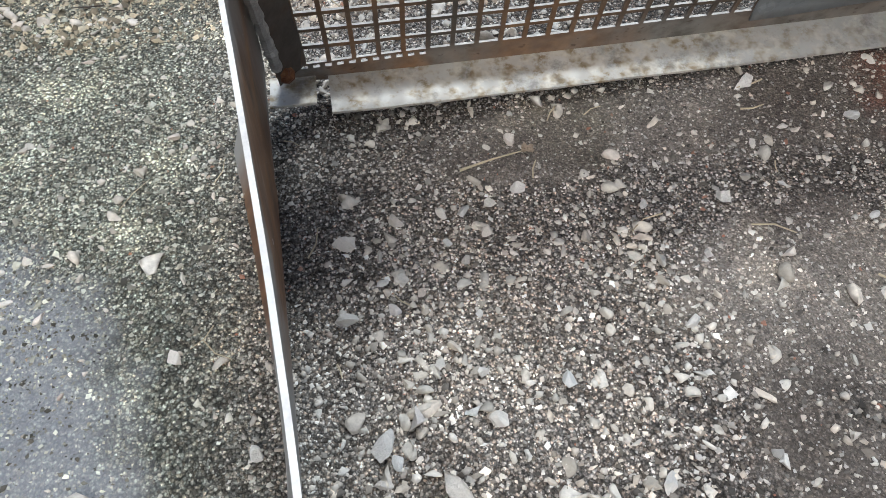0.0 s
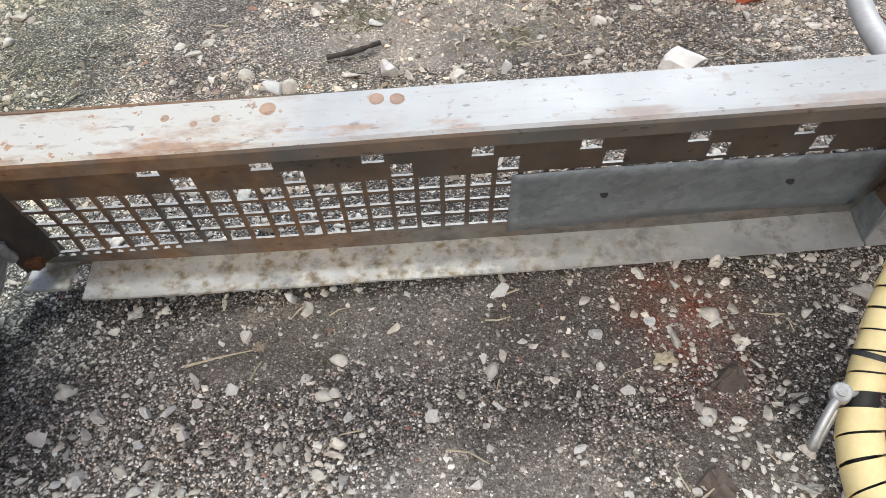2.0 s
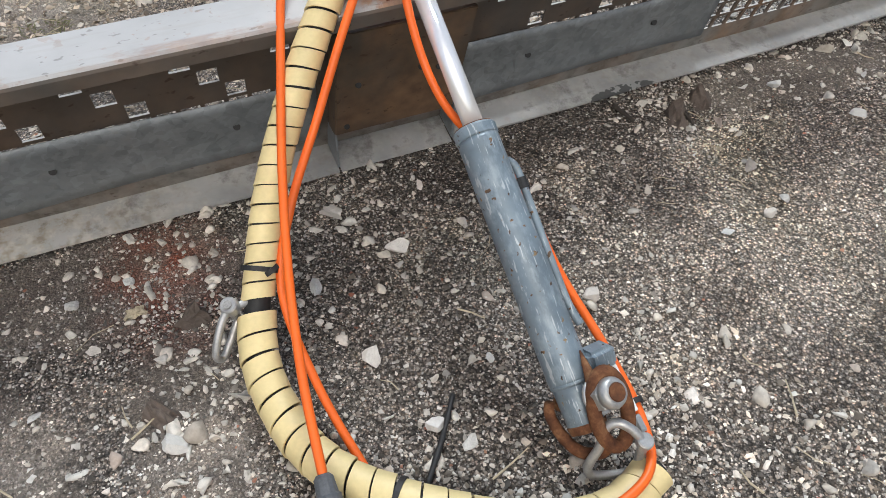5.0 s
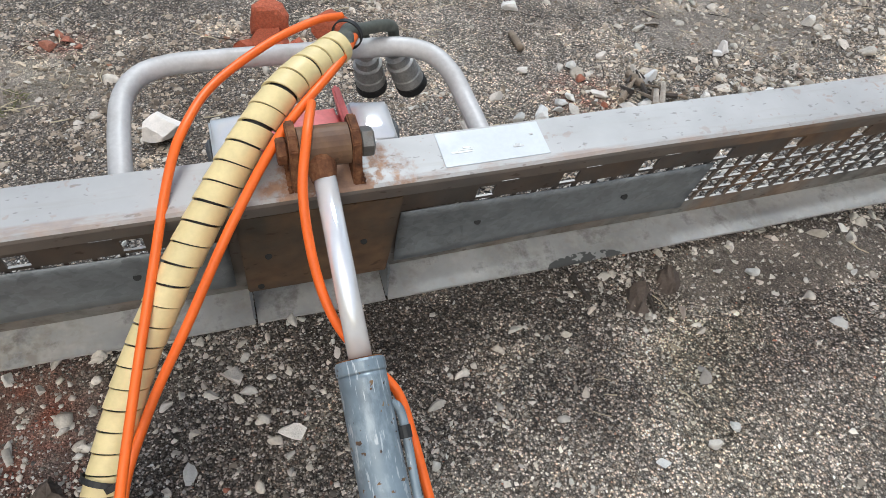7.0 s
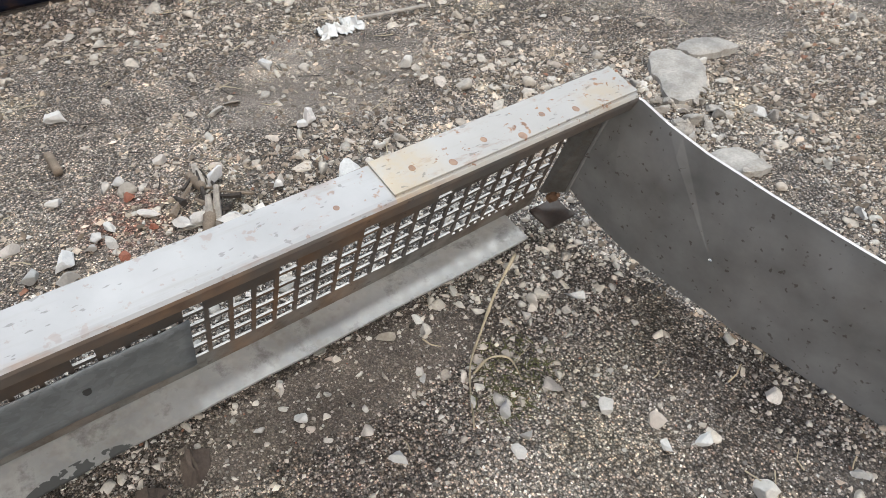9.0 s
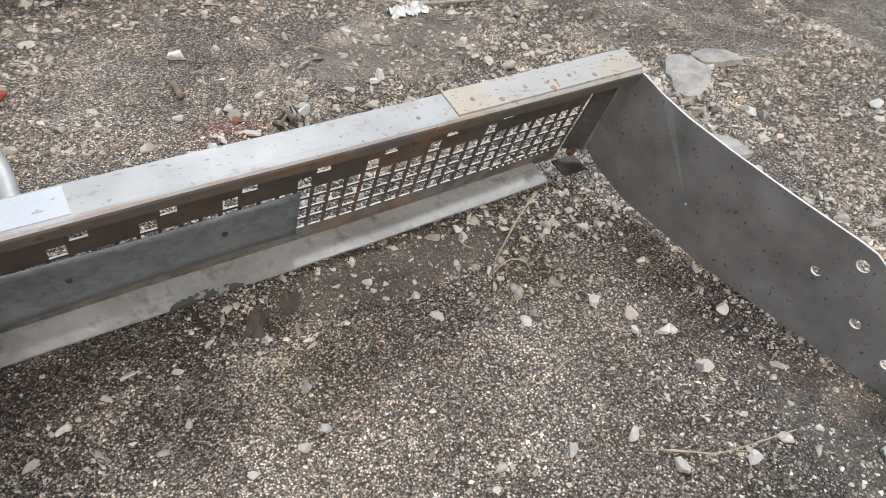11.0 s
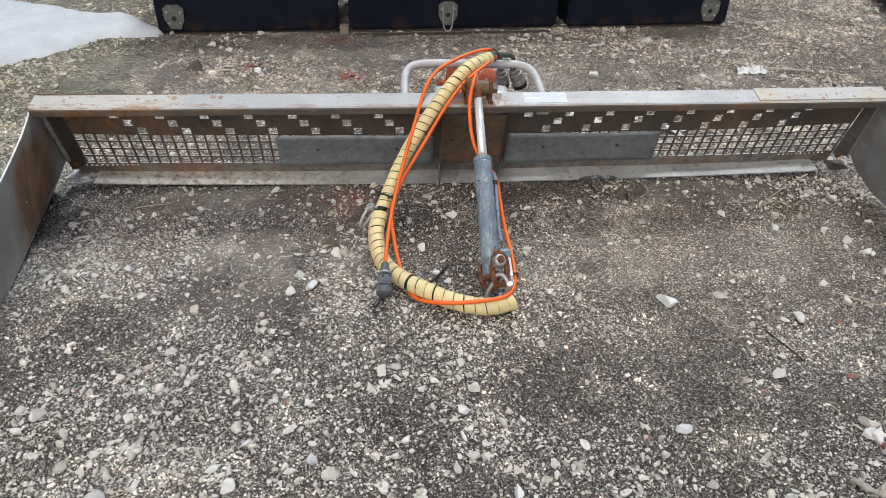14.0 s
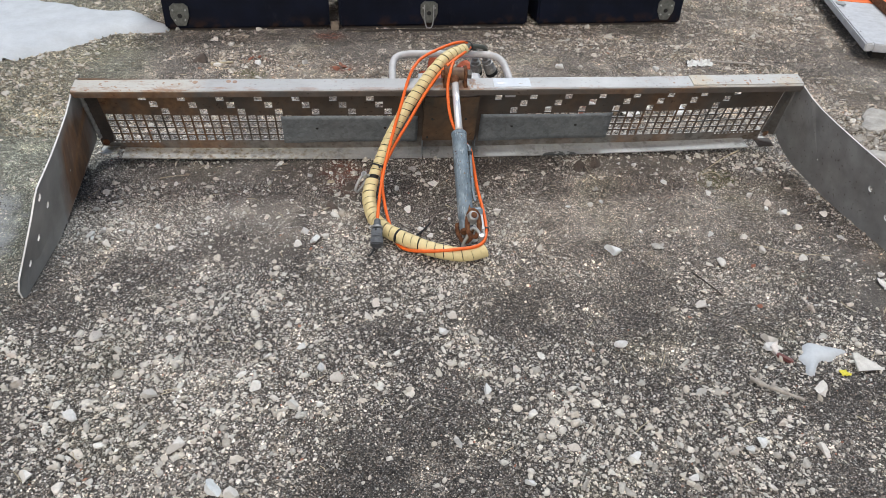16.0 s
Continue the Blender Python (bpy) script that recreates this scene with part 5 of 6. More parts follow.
part("barrel", tube([along(0.277), along(0.283), along(0.40), along(0.56), along(0.615), along(0.622)], lambda u: 0.0292 if u < 0.9 else 0.0275, 36), M_barrel, cyl, "chipped blue-grey barrel", smooth=True)
part("end_lug", tube([along(0.615), along(0.632), along(0.655), along(0.676), along(0.682)], lambda u: (0.0272, 0.0265, 0.0258, 0.0250, 0.0225)[round(u * 4)], 24), M_barrel, cyl, smooth=True)
part("end_rim", tube([along(0.672), along(0.6745), along(0.684), along(0.6855)], lambda u: (0.0245, 0.0262, 0.0245, 0.018)[round(u * 3)], 24), M_rust, cyl, "rusted end rim")
part("weld_ring", tube([along(0.617), along(0.6195), along(0.622), along(0.6245)], lambda u: (0.0268, 0.0288, 0.0288, 0.0268)[round(u * 3)], 28), M_barrel, cyl)
part("steel_pipe", tube(rope([along(0.315, 0.027, -0.004), along(0.335, 0.037, -0.002), along(0.42, 0.0365, 0.0), along(0.52, 0.036, 0.0), along(0.555, 0.042, 0.002)], 8), 0.0056, 10), M_barrel, cyl, smooth=True)
part("pipe_clip", rod_between(along(0.345, 0.036, -0.002), along(0.360, 0.036, -0.002), 0.0085, 12), M_black, cyl)
port = part("port_block", block(0.016, 0.056, -0.508, -0.474, 0.098, 0.130, 0.006, pose(0, 0, 0, -34, 0, 4), seg=3), M_barrel, cyl, "blue-grey port block")
part("pipe_fitting", rod_between((0.048, -0.503, 0.105), (0.051, -0.560, 0.075), 0.0092, 6, 0.001), M_white, port, "white plastic fitting")
part("fitting_nut", hex_bolt((0.051, -0.564, 0.073), (0.052, -0.584, 0.063), 0.0085), M_zinc, port)
nut = part("pivot_nut", hex_bolt((0.007, -0.541, 0.115), (0.0125, -0.554, 0.1345), 0.0225), M_zinc, cyl, "zinc-plated lock nut")
part("nut_flange", rod_between((0.006, -0.539, 0.112), (0.0075, -0.5425, 0.117), 0.0245, 24, 0.0015), M_zinc, nut)
part("nut_collar", tube([Vector(q) for q in ((0.012, -0.553, 0.133), (0.0135, -0.5565, 0.138), (0.0148, -0.5595, 0.1425), (0.0149, -0.5597, 0.1428))], lambda u: (0.0205, 0.0195, 0.0165, 0.0125)[round(u * 3)], 24), M_zinc, nut, smooth=True)
part("bolt_end", rod_between((0.013, -0.555, 0.136), (0.0156, -0.5615, 0.1455), 0.0118, 18, 0.0012), M_rust, nut, "rusted bolt end")
part("bolt_shank", rod_between((-0.016, -0.497, 0.046), (0.008, -0.543, 0.118), 0.0105, 14), M_rust, cyl)

clevis = thing("rusted_clevis", (0, -0.6, 0), "rusted forged clevis hooked round the cylinder end", "shackle")


def by_end(d, dx, rise):
    return along(d, dx, -rise)


oval = [by_end(0.665 + 0.047 * math.cos(a), 0.020 + 0.0225 * math.sin(a), 0.040 - 0.016 * math.cos(a)) for a in (2 * math.pi * k / 14 for k in range(15))]
part("clevis_ring", tube(rope(oval, 5), 0.0092, 12), M_rust, clevis, "pitted rusty ring", smooth=True)
part("clevis_tail", tube([by_end(0.585, 0.013, 0.033), by_end(0.600, 0.012, 0.036), by_end(0.618, 0.010, 0.041), by_end(0.632, 0.008, 0.046)], lambda u: 0.001 + 0.0095 * u, 10), M_rust, clevis, smooth=True)
part("clevis_arm", tube(rope([by_end(0.706, 0.014, 0.018), by_end(0.715, 0.004, 0.000), by_end(0.712, -0.010, -0.016), by_end(0.697, -0.022, -0.024), by_end(0.672, -0.031, -0.026), by_end(0.650, -0.034, -0.024), by_end(0.636, -0.031, -0.018)], 8), lambda u: 0.0084 - 0.002 * u ** 4, 12), M_rust, clevis, smooth=True)

shackle = thing("grey_shackle", (0.02, -0.61, 0), "dull grey bow shackle linked through the rusted clevis", "shackle")
part("bow", tube(rope([(0.039, -0.601, 0.076), (0.030, -0.589, 0.090), (0.016, -0.576, 0.097), (0.002, -0.572, 0.088), (-0.008, -0.580, 0.062), (-0.022, -0.584, 0.034), (-0.020, -0.590, 0.018), (0.000, -0.597, 0.014), (0.020, -0.604, 0.016), (0.036, -0.608, 0.026)], 8), 0.0062, 12), M_zinc, shackle, smooth=True)
part("pin", rod_between((0.040, -0.602, 0.080), (0.036, -0.608, 0.020), 0.0068, 12), M_zinc, shackle)
part("pin_head", rod_between((0.0395, -0.601, 0.072), (0.0405, -0.6035, 0.084), 0.0112, 16, 0.002), M_zinc, shackle)


# ---- hose bundle in its cream spiral wrap ----
hoses = thing("hose_bundle", (-0.3, -0.4, 0), "black hoses in cream spiral wrap draped over the tube handle", "hose")
SLEEVE = [(0.050, 0.190, 0.489), (-0.045, 0.100, 0.478), (-0.160, -0.005, 0.382), (-0.258, -0.092, 0.258), (-0.325, -0.184, 0.148), (-0.364, -0.279, 0.078), (-0.354, -0.386, 0.042),
          (-0.310, -0.479, 0.038), (-0.223, -0.561, 0.038), (-0.124, -0.623, 0.033), (-0.024, -0.645, 0.028), (0.057, -0.620, 0.028)]
core = rope(SLEEVE, 16)
part("hose_core", tube(core, 0.0182, 12), M_black, hoses, "black hydraulic hose", smooth=True)
cut = 4 * 16 + 8
part("spiral_wrap", helix_band(core[:cut], 0.0226, 0.0275), M_cream, hoses, "cream-yellow spiral wrap", smooth="creased")
part("spiral_wrap", helix_band(core[cut:], 0.0262, 0.0315), M_cream, hoses, "cream-yellow spiral wrap", smooth="creased")


def tie(at, around, radius, name="cable_tie", tail=None, parent=hoses):
    """A black strap round a direction."""
    at, d = Vector(at), Vector(around).normalized()
    u = d.orthogonal().normalized()
    w = d.cross(u)
    v, f, n = [], [], 24
    for i in range(n):
        a = 2 * math.pi * i / n
        c = u * math.cos(a) + w * math.sin(a)
        v += [at + c * radius - d * 0.0036, at + c * radius + d * 0.0036, at + c * (radius - 0.002) + d * 0.0036, at + c * (radius - 0.002) - d * 0.0036]
    for i in range(n):
        for k in range(4):
            a, b = i * 4 + k, i * 4 + (k + 1) % 4
            e, g = (i + 1) % n * 4 + k, (i + 1) % n * 4 + (k + 1) % 4
            f.append((a, b, g, e))
    return part(name, (v, f), M_black, parent, "black plastic cable tie")


tie(core[cut - 7], core[cut - 5] - core[cut - 9], 0.0282)
tie(core[8 * 16 - 6], core[8 * 16 - 4] - core[8 * 16 - 8], 0.0285)
for off, end, far in ((-0.011, (0.121, 0.343, 0.384), (0.136, 0.366, 0.309)), (0.011, (0.168, 0.332, 0.390), (0.205, 0.347, 0.314))):
    ex, ey, ez = end
    base, tip = Vector(end), Vector(far)
    part("hose_end", tube(rope([(0.040, 0.182 + off * 0.4, 0.484), (0.066, 0.220 + off, 0.484), (0.086 + off, 0.262, 0.474), (ex - 0.022, ey - 0.030, ez + 0.066), (ex - 0.004, ey + 0.002, ez + 0.040), tuple(base)], 8), 0.0096, 12), M_hose, hoses, "dusty green-black hose", smooth=True)
    coupler = part("coupling", tube([base.lerp(tip, k) for k in (-0.15, 0, 0.05, 0.22, 0.25, 0.55, 0.58, 0.80, 0.82)], lambda u: (0.012, 0.014, 0.020, 0.020, 0.0245, 0.0245, 0.0262, 0.0262, 0.025)[round(u * 8)], 24), M_coupler, hoses, "dusty grey quick coupling", smooth=False)
    part("dust_cap", tube([base.lerp(tip, k) for k in (0.78, 0.80, 0.97, 1.0)], lambda u: (0.0262, 0.0275, 0.0275, 0.0245)[round(u * 3)], 24), M_black, coupler, "black rubber dust cap")
tie((0.068, 0.222, 0.489), (0.03, 0.05, 0.0), 0.0225)

# ---- orange cables ----
cab = thing("trailer_cable", (-0.33, -0.45, 0), "bright orange cable ending in a grey trailer plug", "cable")
CABLE_A = [(0.075, 0.300, 0.478), (0.030, 0.275, 0.486), (-0.038, 0.245, 0.475), (-0.123, 0.170, 0.462), (-0.166, 0.092, 0.452), (-0.192, 0.040, 0.423), (-0.228, -0.047, 0.346), (-0.267, -0.151, 0.262), (-0.300, -0.265, 0.192), (-0.323, -0.380, 0.135), (-0.337, -0.498, 0.084)]
part("cord", tube(rope(CABLE_A, 12), 0.0062, 12), M_orange, cab, "bright orange cord", smooth=True)
p0, p1 = Vector((-0.3365, -0.494, 0.086)), Vector((-0.342, -0.592, 0.040))


def on_plug(k):
    return p0.lerp(p1, k)


def box_along(a, b, w, h, bevel):
    """A bevelled box drawn out from a to b."""
    a, b = Vector(a), Vector(b)
    bm = block(-w / 2, w / 2, -h / 2, h / 2, 0, (b - a).length, bevel)
    turn = (b - a).to_track_quat("Z", "Y").to_matrix().to_4x4()
    bmesh.ops.transform(bm, matrix=Matrix.Translation(a) @ turn, verts=bm.verts)
    return bm


plug = part("plug", box_along(on_plug(0.34), on_plug(0.76), 0.040, 0.034, 0.007), M_plug, cab, "scuffed grey plastic plug")
part("plug_lid", box_along(on_plug(0.70), on_plug(1.02), 0.045, 0.039, 0.006), M_plug, plug, "grey spring lid")
part("hinge", box_along(on_plug(0.62) + Vector((0.006, 0.006, 0.019)), on_plug(0.78) + Vector((0.006, 0.006, 0.020)), 0.016, 0.008, 0.002), M_plug, plug)
part("screw", rod_between(on_plug(0.48) + Vector((-0.004, -0.004, 0.014)), on_plug(0.48) + Vector((-0.004, -0.006, 0.020)), 0.0038, 10), M_black, plug)
part("latch_hook", tube(rope([on_plug(0.40) + Vector((-0.020, 0, 0.004)), on_plug(0.36) + Vector((-0.026, 0, 0.006)), on_plug(0.30) + Vector((-0.027, 0, 0.006)), on_plug(0.28) + Vector((-0.016, 0, 0.008))], 6), 0.0026, 8), M_zinc, plug)
part("strain_relief", tube([on_plug(k) for k in (-0.04, 0.0, 0.18, 0.2, 0.36)], lambda u: (0.008, 0.012, 0.0135, 0.016, 0.016)[round(u * 4)], 14), M_plug, plug)
part("collar", tube([on_plug(k) for k in (0.28, 0.29, 0.325, 0.335)], lambda u: 0.021, 20), M_zinc, plug, "dull metal collar")
part("cap_tether", tube(rope([(-0.350, -0.592, 0.030), (-0.362, -0.606, 0.014), (-0.374, -0.612, 0.008)], 6), 0.004, 8), M_black, plug)

loop = thing("orange_cable_loop", (0, -0.6, 0), "bright orange cable looped along the cylinder and under the hose", "cable")
CABLE_B = [(-0.004, 0.110, 0.455), (-0.011, 0.062, 0.480), (-0.026, 0.006, 0.472), (-0.041, -0.042, 0.425), (-0.040, -0.094, 0.356), (-0.026, -0.138, 0.302), (0.004, -0.172, 0.258), (0.036, -0.212, 0.232), (0.045, -0.262, 0.198), (0.053, -0.358, 0.138), (0.066, -0.468, 0.092),
           (0.064, -0.565, 0.063), (0.030, -0.632, 0.060), (-0.053, -0.655, 0.060), (-0.150, -0.646, 0.048), (-0.225, -0.600, 0.022), (-0.262, -0.540, 0.008), (-0.281, -0.456, 0.010), (-0.304, -0.340, 0.055),
           (-0.310, -0.225, 0.128), (-0.264, -0.149, 0.204), (-0.197, -0.093, 0.296), (-0.127, -0.034, 0.392), (-0.051, 0.050, 0.455), (0.040, 0.150, 0.485), (0.080, 0.230, 0.480)]
part("cord", tube(rope(CABLE_B, 10), 0.0062, 12), M_orange, loop, "bright orange cord", smooth=True)
tie((0.066, -0.545, 0.069), (0.0, -0.09, -0.03), 0.011, parent=loop)
tie((-0.316, -0.205, 0.150), (0.04, -0.07, -0.08), 0.012, parent=loop)

# ---- small bow shackle by the hose ----
bow = thing("bow_shackle", (-0.40, -0.24, 0), "small galvanised bow shackle lying against the hose wrap", "shackle")
part("bow", tube(rope([(-0.383, -0.229, 0.133), (-0.400, -0.245, 0.118), (-0.413, -0.259, 0.098), (-0.418, -0.266, 0.082), (-0.410, -0.262, 0.072), (-0.394, -0.246, 0.084), (-0.378, -0.230, 0.102)], 8), 0.0055, 12), M_zinc, bow, smooth=True)
part("pin_eye", rod_between((-0.379, -0.225, 0.120), (-0.384, -0.231, 0.138), 0.0122, 18, 0.002), M_zinc, bow)
part("pin", rod_between((-0.378, -0.224, 0.100), (-0.3845, -0.2315, 0.1395), 0.0062, 12), M_coupler, bow)
part("pin_bar", rod_between((-0.374, -0.226, 0.124), (-0.352, -0.222, 0.122), 0.0055, 12), M_zinc, bow)


# ---- storage cases behind ----
def case_box(x0, x1, label):
    y0 = 1.830 + 0.052 * (x0 + 1.6)
    box = thing("storage_case", ((x0 + x1) / 2, y0, 0), label, "case", "dark cases in a row")
    turn = pose(0, 0, 0, 0, 0, 3.0)
    c = (x0, y0, 0.0)
    part("body", block(x0, x1, y0, y0 + 0.62, 0.010, 0.46, 0.012, turn, c), M_navy, box, "navy blue painted body")
    part("lid", block(x0 - 0.004, x1 + 0.004, y0 - 0.004, y0 + 0.624, 0.465, 0.52, 0.012, turn, c), M_navy, box, "navy blue lid")
    part("skid", block(x0 + 0.02, x1 - 0.02, y0 + 0.012, y0 + 0.05, -0.012, 0.008, 0.004, turn, c), M_bark, box)
    part("skid", block(x0 + 0.02, x1 - 0.02, y0 + 0.55, y0 + 0.60, -0.012, 0.008, 0.004, turn, c), M_bark, box)
    return box


def latch(box, x, wire):
    y = 1.830 + 0.052 * (x + 1.6)
    prof = [(-0.055, 0.15), (-0.055, 0.09), (-0.028, 0.035), (0.028, 0.035), (0.055, 0.09), (0.055, 0.15), (0.03, 0.17), (-0.03, 0.17)]
    v = [(x + a, y - 0.010, z) for a, z in prof] + [(x + a, y + 0.002, z) for a, z in prof]
    n = len(prof)
    f = [tuple(range(n)), tuple(reversed(range(n, 2 * n)))] + [(i, (i + 1) % n, (i + 1) % n + n, i + n) for i in range(n)]
    lt = part("latch", (v, f), M_latch, box, "dull grey corner latch")
    # slot as a black disc, the dark of the recess put into its colour
    part("latch_slot", rod_between((x, y - 0.008, 0.095), (x, y - 0.0125, 0.095), 0.014, 14), M_black, lt)
    for a, z in ((-0.038, 0.13), (0.038, 0.13), (-0.03, 0.07), (0.03, 0.07)):
        part("screw", rod_between((x + a, y - 0.009, z), (x + a, y - 0.014, z), 0.006, 8), M_zinc, lt)
    if wire:
        part("wire_loop", tube(rope([(x - 0.03, y - 0.015, 0.15), (x - 0.028, y - 0.022, 0.06), (x - 0.015, y - 0.03, 0.012), (x + 0.015, y - 0.03, 0.012), (x + 0.028, y - 0.022, 0.06), (x + 0.03, y - 0.015, 0.15)], 6), 0.004, 8), M_zinc, lt, "bent wire loop")


b1 = case_box(-1.600, -0.590, "scuffed navy blue storage case standing on gravel beside snow")
b2 = case_box(-0.530, 0.705, "scuffed navy blue storage case with a wire latch, standing on gravel")
b3 = case_box(0.770, 1.780, "scuffed navy blue storage case at the end of the row")
latch(b1, -1.50, False)
latch(b2, 0.045, True)
latch(b3, 1.655, False)
wedge = part("wood_wedge", block(-0.585, -0.535, 1.865, 1.93, -0.008, 0.034, 0.004), M_wood, None, "small weathered wooden wedge between two cases")
tagged(wedge, category="wood")
plank = part("thin_plank", block(-0.50, 0.66, 1.862, 1.880, -0.008, 0.005, 0.003, pose(0, 0, 0, 0, 0, 2.9)), M_bark, None, "thin dark plank lying along the foot of a case")
tagged(plank, category="wood")


# ---- snow ----
def snow_patch(name, outline, height, label, grid=0.03):
    """A low mound of snow with a ragged edge inside an outline."""
    pts = rope([(*p, 0) for p in outline + outline[:1]], 6)[:-1]

    def depth(x, y):
        inside, best = False, 9.0
        for a, b in zip(pts, pts[1:] + pts[:1]):
            if (a.y > y) != (b.y > y) and x < (b.x - a.x) * (y - a.y) / (b.y - a.y) + a.x:
                inside = not inside
            e = b - a
            t = max(0.0, min(1.0, ((x - a.x) * e.x + (y - a.y) * e.y) / max(e.x ** 2 + e.y ** 2, 1e-9)))
            best = min(best, math.hypot(x - a.x - e.x * t, y - a.y - e.y * t))
        return best if inside else -best

    xs = [p.x for p in pts]
    ys = [p.y for p in pts]
    nx, ny = int((max(xs) - min(xs)) / grid) + 3, int((max(ys) - min(ys)) / grid) + 3
    v, f, ok = [], [], []
    for j in range(ny):
        for i in range(nx):
            x, y = min(xs) - grid + i * grid, min(ys) - grid + j * grid
            d = depth(x, y) + grid * 0.7 * noise.noise((x * 14, y * 14, 2))
            h = height * (1 - math.exp(-max(d, 0) / (height * 1.1))) * (1 + 0.35 * noise.noise((x * 5, y * 5, 1)) + 0.15 * noise.noise((x * 17, y * 17, 1)))
            v.append((x, y, ground_height(x, y) + (h + 0.006 if d > 0 else max(-0.02, d * 0.8))))
            ok.append(d > -grid * 1.2)
    for j in range(ny - 1):
        for i in range(nx - 1):
            q = (j * nx + i, j * nx + i + 1, (j + 1) * nx + i + 1, (j + 1) * nx + i)
            if all(ok[k] for k in q):
                f.append(q)
    return tagged(part(name, (v, f), M_snow, None, label, smooth=True), category="snow")


snow_patch("snow_patch", [(-3.4, 2.75), (-2.60, 2.42), (-2.33, 2.33), (-2.06, 2.17), (-1.87, 2.16), (-1.72, 2.02), (-1.585, 1.83), (-1.80, 1.785), (-1.93, 1.74), (-2.06, 1.57), (-2.27, 1.385), (-2.45, 1.27), (-2.9, 1.05), (-3.5, 1.3)], 0.045, "patch of old white snow beside the dark cases", 0.035)
snow_patch("snow_remnant", [(1.018, -1.150), (1.045, -1.146), (1.085, -1.162), (1.145, -1.186), (1.105, -1.205), (1.075, -1.222), (1.040, -1.222), (1.010, -1.250), (0.984, -1.284), (0.972, -1.270), (0.986, -1.238), (0.978, -1.205), (1.000, -1.185)], 0.016, "small white remnant of snow on gravel", 0.006)


# ---- striped board with iron strap ----
board = thing("barrier_board", (3.0, 1.8, 0), "weathered white board with orange stripes lying on gravel", "board")
turn = pose(0, 0, 0, 0, 0, -16.6)
pivot = (2.672, 1.296, 0.0)


def on_board(dx0, dx1, dy0, dy1, z0, z1, bevel=0.004, tilt=turn):
    return block(pivot[0] + dx0, pivot[0] + dx1, pivot[1] + dy0, pivot[1] + dy1, z0, z1, bevel, tilt, pivot)


part("panel", on_board(0.04, 0.92, 0.05, 1.62, 0.085, 0.112), M_board, board, "chalky white painted panel")
part("edge_frame", on_board(0.0, 0.045, 0.0, 1.65, 0.070, 0.122, 0.007), M_board, board, "worn pale edge rail")
part("edge_frame", on_board(0.045, 0.92, 0.0, 0.05, 0.070, 0.122, 0.007), M_board, board, "worn pale edge rail")
part("hinge_plate", on_board(0.020, 0.075, 0.80, 0.86, 0.1225, 0.132, 0.002), M_zinc, board, "small dull hinge plate")
for k in range(2):
    part("stripe", on_board(0.06, 0.91, 0.95 + k * 0.32, 1.11 + k * 0.32, 0.1125, 0.1155, 0.0), M_signal, board, "signal orange stripe")
for dx, dy in ((0.02, 0.22), (0.02, 0.52)):
    part("nail", on_board(dx, dx + 0.008, dy, dy + 0.008, 0.122, 0.1245, 0.001), M_black, board)
strap_turn = pose(0, 0, 0, 0, 0, -14.6)
part("iron_strap", block(3.064, 3.139, 1.522, 2.612, 0.1155, 0.1225, 0.002, strap_turn, (3.064, 1.522, 0.0)), M_rust, board, "rusted iron angle")
part("iron_strap", block(3.064, 3.072, 1.522, 2.612, 0.1225, 0.180, 0.002, strap_turn, (3.064, 1.522, 0.0)), M_rust, board, "rusted iron angle")
for dx, dy in ((0.10, 0.12), (0.80, 0.12), (0.10, 1.45), (0.80, 1.45)):
    part("foot", on_board(dx, dx + 0.08, dy, dy + 0.08, -0.01, 0.0845), M_bark, board)


# ---- rag, sticks, straw and scraps ----
def lay(name, pts, radius, material, label, category, taper=0.5):
    path = rope([(x, y, ground_height(x, y) + radius * 0.8 + h) for x, y, h in pts], 8)
    geo = tube(path, lambda u: radius * (1 - taper * u) * (1 + 0.45 * noise.noise((u * 9, pts[0][0] * 5, 1)) + 0.25 * noise.noise((u * 31, pts[0][0] * 5, 4))), 7)
    return tagged(part(name, geo, material, None, label, smooth=True), category=category)


lay("straw", [(-1.24, -0.01, 0.004), (-1.19, 0.0, 0.006), (-1.14, 0.012, 0.003)], 0.0022, M_twig, "dry pale straw lying on dark gravel", "straw")
lay("dry_twig", [(1.36, 0.12, 0.03), (1.27, 0.07, 0.022), (1.19, 0.015, 0.012), (1.12, -0.04, 0.006), (1.05, -0.14, 0.004)], 0.0032, M_twig, "thin curved dry twig on gravel", "twig")
lay("dry_twig", [(1.12, -0.05, 0.003), (1.16, -0.045, 0.012), (1.19, -0.065, 0.008), (1.18, -0.11, 0.003)], 0.0026, M_twig, "thin curved dry twig on gravel", "twig")
lay("dry_stalk", [(1.11, -0.59, 0.003), (1.17, -0.63, 0.008), (1.22, -0.655, 0.006), (1.38, -0.69, 0.012)], 0.0022, M_twig, "long dry stalk on gravel", "twig")
lay("dark_stick", [(0.475, 0.115, 0.002), (0.482, 0.055, 0.002)], 0.006, M_bark, "short dark stick on gravel", "stick", 0.2)
lay("dark_stick", [(0.60, 0.05, 0.002), (0.592, 0.0, 0.002)], 0.004, M_bark, "short dark stick on gravel", "stick", 0.2)
lay("dark_stick", [(0.80, -0.75, 0.002), (0.83, -0.82, 0.004), (0.86, -0.89, 0.002)], 0.0032, M_bark, "dark thin stick on gravel", "stick", 0.3)
lay("driftwood", [(-1.07, 0.90, 0.004), (-1.0, 0.915, 0.012), (-0.94, 0.95, 0.01)], 0.008, M_bark, "dark weathered branch piece behind the blade", "stick", 0.3)
